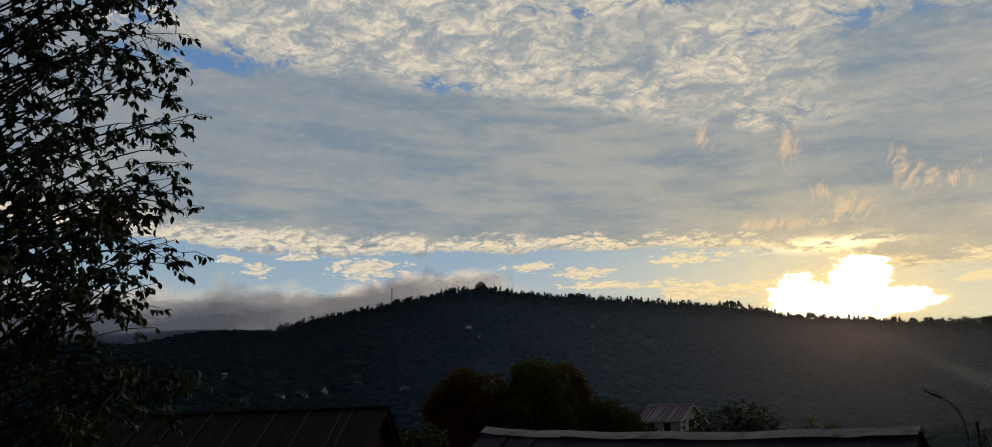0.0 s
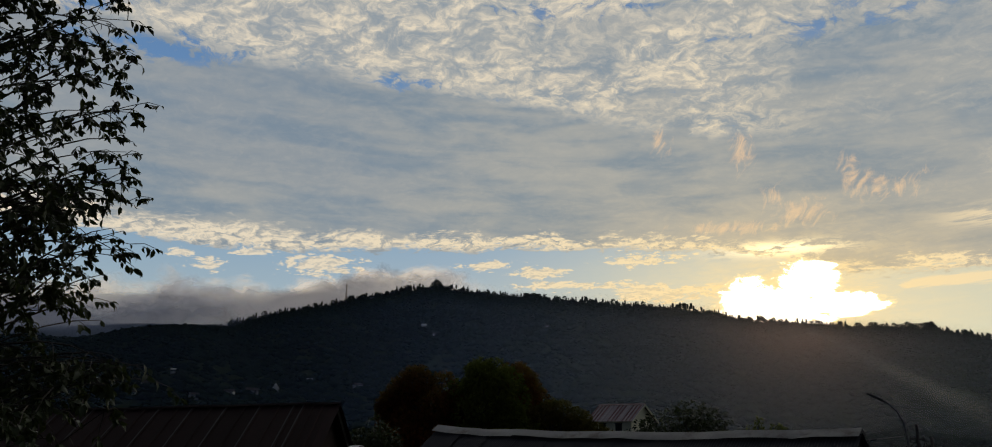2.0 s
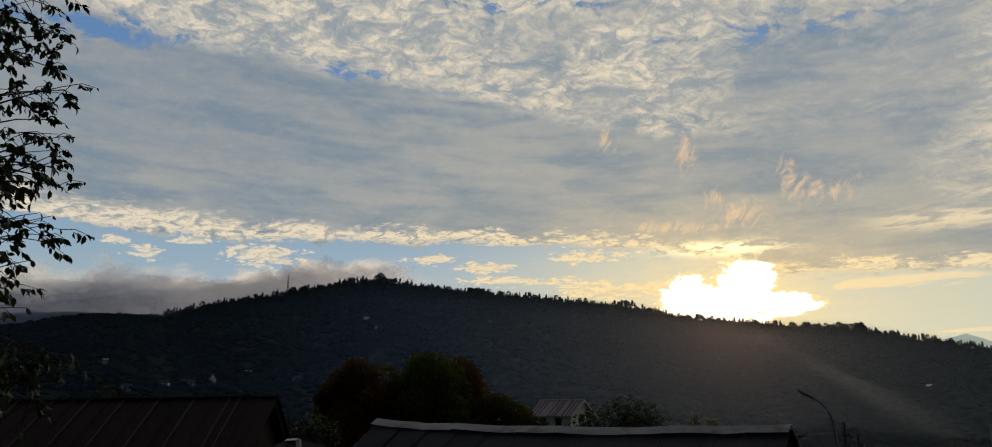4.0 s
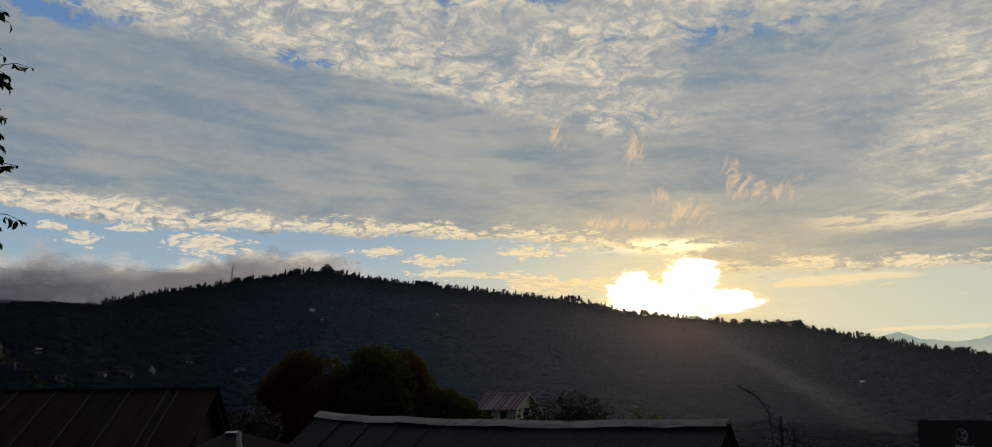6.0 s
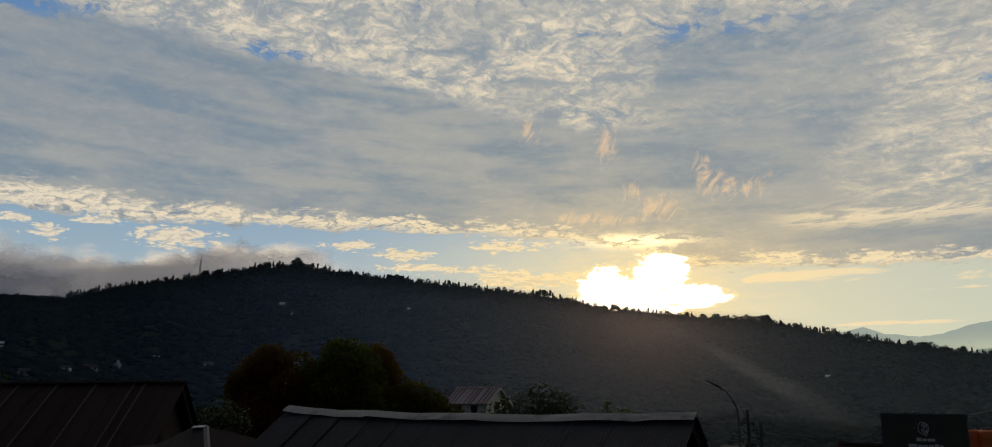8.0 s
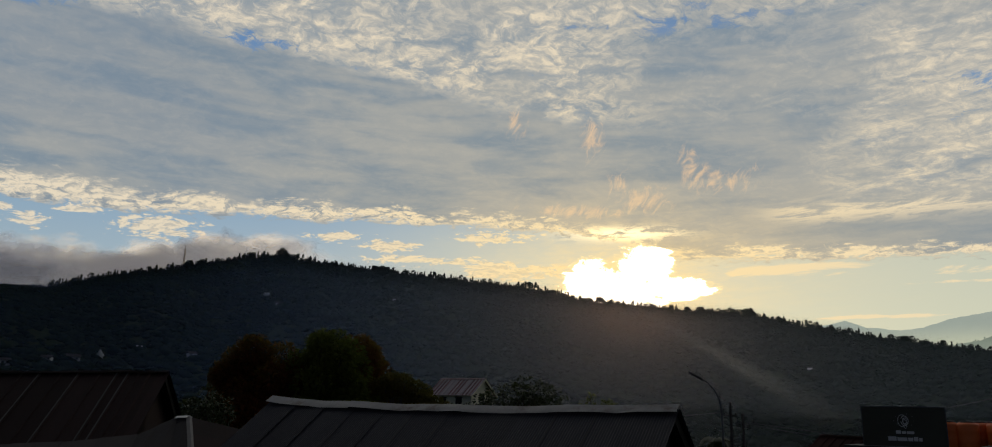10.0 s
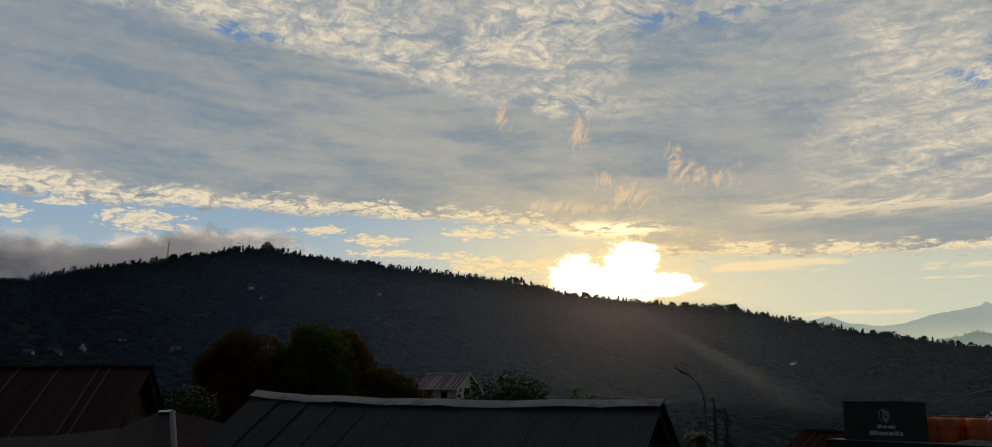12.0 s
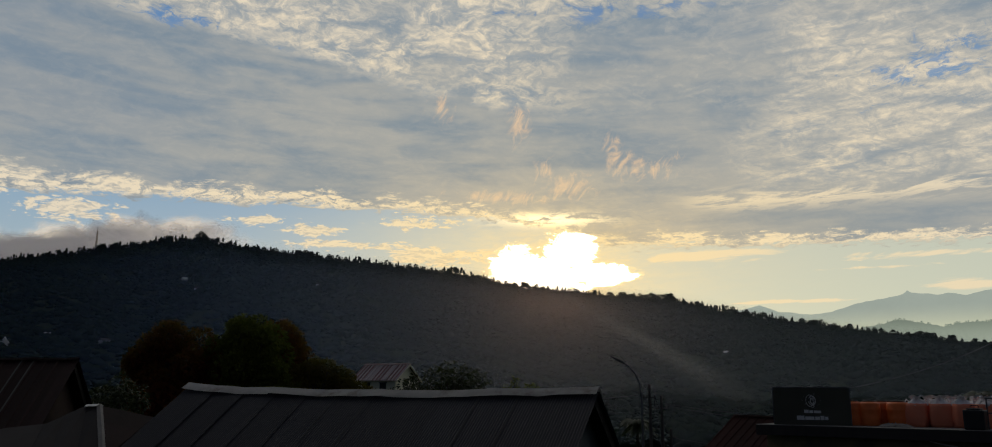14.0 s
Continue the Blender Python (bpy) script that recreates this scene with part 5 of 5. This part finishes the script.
def build_poles():
    tops = []
    for k, (x, y, top) in enumerate(((20.96, 36.45, 6.62), (22.46, 37.89, 6.07), (25.95, 42.8, 4.2))):
        base = 0.0
        thing = empty("power_pole", (x, y, base), "thin dark power pole with cross-arm", "pole", "poles along the street")
        part("pole", tube(bmesh.new(), [(0, 0, 0), (0.02, 0, top * 0.6), (0.0, 0, top)], [0.10, 0.085, 0.07], 8), M_POLE, thing)
        if k < 2:
            part("cross_arm", boxed((-0.36, -0.03, top - 0.62 - 0.04), (0.34, 0.03, top - 0.62 + 0.02), 0.01), M_POLE, thing)
            for dx in (-0.32, -0.14, 0.28):
                part("insulator", lathe(bmesh.new(), [(0.03, 0), (0.045, 0.02), (0.03, 0.05), (0.04, 0.07), (0.015, 0.11)], 8), M_CONCRETE, thing, m=pose(dx, 0, top - 0.59))
        else:
            part("cross_arm", boxed((-0.3, -0.03, top - 0.5), (0.3, 0.03, top - 0.44), 0.01), M_POLE, thing)
        tops.append(Vector((x, y, top - 0.5)))
    return tops


def cable(name, a, b, sag, label="thin black overhead cable", r=0.014):
    a, b = Vector(a), Vector(b)
    pts = [a.lerp(b, t / 24) - Vector((0, 0, sag * 4 * (t / 24) * (1 - t / 24))) for t in range(25)]
    tagged(part(name, tube(bmesh.new(), pts, [r] * 25, 4), M_CABLE), label, "cable", "cables over the street")


build_street_lamp()
TOPS = build_poles()
cable("cable", TOPS[0] + Vector((-0.45, 0, 0)), (4.0, 48.0, 5.2), 0.35)
cable("cable", TOPS[0] + Vector((0.3, 0, -0.02)), TOPS[1] + Vector((-0.4, 0, 0.0)), 0.05)
cable("cable", TOPS[1] + Vector((0.2, 0, 0.1)), (31.5, 27.5, 4.9), 0.25)
cable("cable", TOPS[1] + Vector((0.3, 0, 0.0)), (33.5, 30.0, 4.6), 0.35)
cable("cable", TOPS[0] + Vector((0.3, 0, -0.05)), TOPS[2] + Vector((0, 0, 0.0)), 0.25)
cable("cable", TOPS[2], (31.0, 38.0, 3.4), 0.2)
cable("cable", (26.24, 30.28, 6.25), (46.4, 38.2, 9.54), 0.35, r=0.02)


# ---- trees ----
LEAF_V = [(0, 0, 0), (-0.23, 0.33, 0.05), (0.0, 0.35, -0.03), (0.23, 0.33, 0.05), (-0.21, 0.66, -0.03), (0.0, 0.70, -0.13), (0.21, 0.66, -0.03), (0.0, 1.0, -0.34)]
LEAF_F = [(0, 2, 1), (0, 3, 2), (1, 2, 5), (1, 5, 4), (2, 3, 6), (2, 6, 5), (4, 5, 7), (5, 6, 7)]


def aligned(ways, rng, size, roll=0.8):
    """3 x 3 arrays that turn y into the given ways, with a random roll and size."""
    y = ways / np.linalg.norm(ways, axis=1)[:, None]
    ref = np.tile([0.0, 0.0, 1.0], (len(y), 1)) + rng.normal(0, roll, y.shape)
    x = np.cross(y, ref)
    x /= np.linalg.norm(x, axis=1)[:, None] + 1e-9
    z = np.cross(x, y)
    return np.stack([x, y, z], -1) * size[:, None, None]


def near_edge(z):
    """How far the near tree's foliage reaches to the right at a height."""
    return np.interp(z, [5.0, 5.91, 6.17, 6.38, 6.53, 6.66, 6.72, 6.86, 7.02, 7.14, 7.27, 7.43, 7.56, 7.69, 7.92, 8.15, 8.3, 8.45, 8.66, 8.86, 9.15, 9.5, 9.76, 9.91, 10.06, 10.28, 10.47, 10.63, 11.5, 13], [-3.2, -3.0, -3.08, -3.1, -2.87, -2.82, -4.03, -3.9, -4.0, -3.6, -3.68, -3.8, -3.5, -3.38, -3.35, -3.42, -3.42, -3.22, -3.12, -3.08, -3.27, -3.4, -3.14, -3.5, -3.2, -3.22, -3.5, -3.6, -3.8, -4.5])


def build_near_tree():
    rng = np.random.default_rng(8)
    foot = Vector((-6.6, 8.0, 0))
    thing = empty("broadleaf_tree", foot, "tall dark broadleaf tree with drooping glossy leaves", "tree")
    trunk = [(0, 0, 0), (0.1, 0.05, 2.5), (0.0, 0.1, 5.0), (0.15, 0.0, 7.2), (0.05, 0.1, 9.6), (0.2, 0.0, 12.0)]
    part("trunk", tube(bmesh.new(), trunk, [0.24, 0.2, 0.17, 0.13, 0.09, 0.03], 10), M_BARK, thing, smooth=True)
    tv, where, ways = None, [], []
    twigs = bmesh.new()
    n = 300
    for k in range(n):
        z = rng.uniform(4.8, 11.5) if k % 5 else rng.uniform(7.1, 8.6)
        y = rng.uniform(-1.4, 1.4)
        reach = near_edge(z) - foot.x
        deep = math.sqrt(max(0.05, 1 - (y / 1.9) ** 2))
        x = reach * deep * (rng.uniform(0.0, 1.0) ** 0.68) if k > 130 else reach * rng.uniform(0.86, 1.0) * (0.75 + 0.25 * deep)
        if rng.uniform() < 0.25:
            x = -x * 0.7
        if 6.78 < z < 7.0:
            continue
        if k < 12:
            z, y = 6.55 + 0.010 * k, rng.uniform(-0.3, 0.3)
            x = near_edge(z) - foot.x - rng.uniform(0.0, 0.8)
        tip = Vector((x, y, z))
        h = min(11.5, max(2.5, z - rng.uniform(0.6, 2.8)))
        start = Vector((0.1, 0.05, h))
        mid = start.lerp(tip, 0.55) + Vector((rng.normal(0, 0.25), rng.normal(0, 0.25), 0.35 + rng.normal(0, 0.25)))
        late = mid.lerp(tip, 0.6) + Vector((rng.normal(0, 0.12), rng.normal(0, 0.12), 0.22))
        pts = []
        for i in range(9):
            t = i / 8
            pts.append(start * (1 - t) ** 3 + mid * 3 * t * (1 - t) ** 2 + late * 3 * t * t * (1 - t) + tip * t ** 3)
        tube(twigs, pts, [0.020 - 0.0021 * i for i in range(9)], 4)
        where.append(tip[:])
        ways.append((0.4, 0.0, -0.8))
        # sprigs along the outer half, each with drooping leaves
        for s in range(8):
            t = rng.uniform(0.30, 1.0)
            i = min(7, int(t * 8))
            p = pts[i].lerp(pts[i + 1], t * 8 - i)
            out = Vector((rng.normal(0.25, 0.6), rng.normal(0, 0.6), rng.normal(0.0, 0.35))).normalized()
            length = rng.uniform(0.15, 0.38)
            q = p + out * length - Vector((0, 0, 0.35 * length))
            if q.x > near_edge(q.z + foot.z) - foot.x + 0.10:
                continue
            where.append(q[:])
            ways.append((out.x, out.y, -0.8))
            tube(twigs, [p, p.lerp(q, 0.5) + Vector((0, 0, 0.04)), q], [0.006, 0.005, 0.003], 3)
            for i in range(rng.integers(7, 12)):
                f_ = rng.uniform(0.35, 1.0)
                where.append(p.lerp(q, f_)[:])
                ways.append((out.x * 0.5 + rng.normal(0, 0.5), out.y * 0.5 + rng.normal(0, 0.5), -0.55 + rng.normal(0, 0.4)))
    tagged(part("branch_work", twigs, M_BARK, thing), kind="stuff")
    where, ways = np.array(where), np.array(ways)
    size = rng.uniform(0.065, 0.118, len(where))
    v, f = many(LEAF_V, LEAF_F, placed(aligned(ways, rng, size), where))
    part("crown", quads_mesh("crown", v, f, M_LEAF, True), M_LEAF, thing)


build_near_tree()


def round_tree(name, label, place, base, crown, mats, seed, leaves=9000, leaf=0.17, trunk_r=0.18, lumps=44):
    """A tree with a dense uneven crown: crown is (rx, ry, rz, height of its middle). mats: pairs of material and share."""
    rng = np.random.default_rng(seed)
    rx, ry, rz, mid = crown
    thing = empty(name, (place[0], place[1], base), label, "tree")
    h = mid - base
    bm = bmesh.new()
    tube(bm, [(0, 0, 0), (0.08, 0, h * 0.4), (0, 0.05, h)], [trunk_r, trunk_r * 0.8, trunk_r * 0.45], 8)
    part("trunk", bm, M_BARK, thing, smooth=True)
    bm = bmesh.new()
    centres = []
    for k in range(lumps):
        a, c = rng.uniform(0, 2 * math.pi), rng.uniform(-0.75, 1.0)
        s = math.sqrt(max(0, 1 - c * c))
        q = rng.uniform(0.60, 0.80)
        p = Vector((rx * q * s * math.cos(a), ry * q * s * math.sin(a), h + rz * q * c))
        centres.append(p)
        tube(bm, [(0, 0, h * 0.55), Vector((0, 0, h * 0.7)).lerp(p, 0.5), p], [trunk_r * 0.35, trunk_r * 0.2, 0.02], 5)
    part("limbs", bm, M_BARK, thing)
    total = sum(share for _, share in mats)
    cut = 0
    for mat, share in mats:
        n = int(leaves * share / total)
        pick = [c for i, c in enumerate(centres) if i % len(mats) == cut] if len(mats) > 1 else centres
        c = np.array([pick[i][:] for i in rng.integers(0, len(pick), n)])
        ways = rng.normal(0, 1, (n, 3))
        ways /= np.linalg.norm(ways, axis=1)[:, None]
        lump = (0.36 if lumps < 40 else 0.29) * np.array([rx, ry, rz])
        p = c + ways * lump * (rng.uniform(0.55, 1.05, n) ** 0.6)[:, None]
        ways[:, 2] -= 0.35
        v, f = many(LEAF_V, LEAF_F, placed(aligned(ways + rng.normal(0, 0.4, (n, 3)), rng, rng.uniform(0.7, 1.3, n) * leaf), p))
        part("crown", quads_mesh("crown", v, f, mat, False), mat, thing)
        cut += 1
    return thing


round_tree("rust_red_tree", "round dense tree with rust-red foliage", (-1.15, 42.0), 0.0, (2.4, 2.1, 2.7, 6.65), [(M_LEAF_RED, 1)], 4, 17000, 0.18)
round_tree("green_tree", "round dense tree with olive green foliage", (2.05, 41.6), 0.0, (2.3, 1.9, 2.6, 7.10), [(M_LEAF_GREEN, 1)], 5, 17000, 0.18)
round_tree("rust_red_tree", "rust-red tree standing behind a green tree", (3.35, 43.6), 0.0, (1.9, 1.8, 2.5, 7.2), [(M_LEAF_RED, 1)], 6, 12000, 0.18)
round_tree("brown_shrub", "low brownish green shrub beside round trees", (5.3, 41.3), 0.0, (2.0, 1.4, 1.7, 6.0), [(M_LEAF_BROWN, 1)], 7, 9000, 0.16)
round_tree("brown_shrub", "low yellowish green shrub at the edge of the trees", (7.3, 40.9), 0.0, (1.1, 1.0, 1.0, 5.6), [(M_LEAF_BROWN, 1)], 17, 4000, 0.15)
round_tree("green_shrub", "low green shrub behind the tin roofs", (-3.2, 36.5), 0.0, (1.4, 1.2, 1.7, 4.9), [(M_LEAF, 1)], 9, 4000, 0.16)
round_tree("rust_red_shrub", "dense dark red shrub under a round tree", (-1.5, 40.6), 0.0, (2.3, 1.2, 1.7, 4.9), [(M_LEAF_RED, 1)], 15, 6000, 0.2)
round_tree("green_shrub", "dense dark green shrub under a round tree", (2.4, 40.2), 0.0, (2.4, 1.2, 1.8, 5.2), [(M_LEAF_GREEN, 1)], 16, 6000, 0.2)
round_tree("garden_tree", "loose leafy garden tree with open crown", (15.4, 52.6), 1.0, (3.2, 1.8, 1.75, 6.25), [(M_LEAF, 1)], 10, 2300, 0.25, lumps=24)
round_tree("garden_tree", "small leafy tree in front of a cream house", (12.5, 53.6), 1.0, (1.2, 1.0, 1.2, 5.9), [(M_LEAF, 1)], 12, 700, 0.24, lumps=12)
round_tree("garden_tree", "thin leafy top showing over the roof ridge", (17.9, 48.0), 1.0, (0.5, 0.5, 0.8, 6.35), [(M_LEAF_GREEN, 1)], 13, 260, 0.2, lumps=6)
round_tree("garden_tree", "thin leafy top showing over the roof ridge", (19.2, 48.0), 1.0, (0.6, 0.5, 0.7, 6.15), [(M_LEAF_GREEN, 1)], 14, 260, 0.2, lumps=6)


def palm(place, base, height, reach, seed, label):
    rng = random.Random(seed)
    thing = empty("palm", (place[0], place[1], base), label, "palm")
    part("trunk", tube(bmesh.new(), [(0, 0, 0), (0.1, 0, height * 0.5), (0, 0, height)], [0.14, 0.11, 0.09], 8), M_BARK, thing)
    for k in range(22):
        a, rise = rng.uniform(0, 2 * math.pi), rng.uniform(0.1, 1.2)
        bm = bmesh.new()
        pts = []
        for i in range(9):
            s = i / 8
            r = reach * s * math.cos(rise * 0.7)
            pts.append(Vector((math.cos(a) * r, math.sin(a) * r, height + reach * (rise * 0.7 * s - 0.75 * s * s))))
        tube(bm, pts, [0.018 * (1 - i / 10) for i in range(9)], 3)
        side = Vector((-math.sin(a), math.cos(a), 0))
        for i in range(1, 9):
            for half in (0, 0.5):
                p = pts[i - 1].lerp(pts[i], half)
                along = (pts[i] - pts[i - 1]).normalized()
                for s in (-1, 1):
                    size = reach * 0.42 * math.sin(math.pi * (0.15 + 0.8 * (i + half) / 9))
                    q = p + side * s * size * 0.75 + along * size * 0.5 - Vector((0, 0, size * 0.4))
                    w = along * 0.042
                    bm.faces.new([bm.verts.new(c) for c in (p - w, p + w, q)])
        part("frond", bm, M_LEAF, thing)


palm((24.3, 43.9), 0.0, 4.5, 1.3, 3, "feathery palm beside the street")
palm((34.3, 29.25), 0.0, 6.2, 1.1, 4, "palm behind the flat roof")
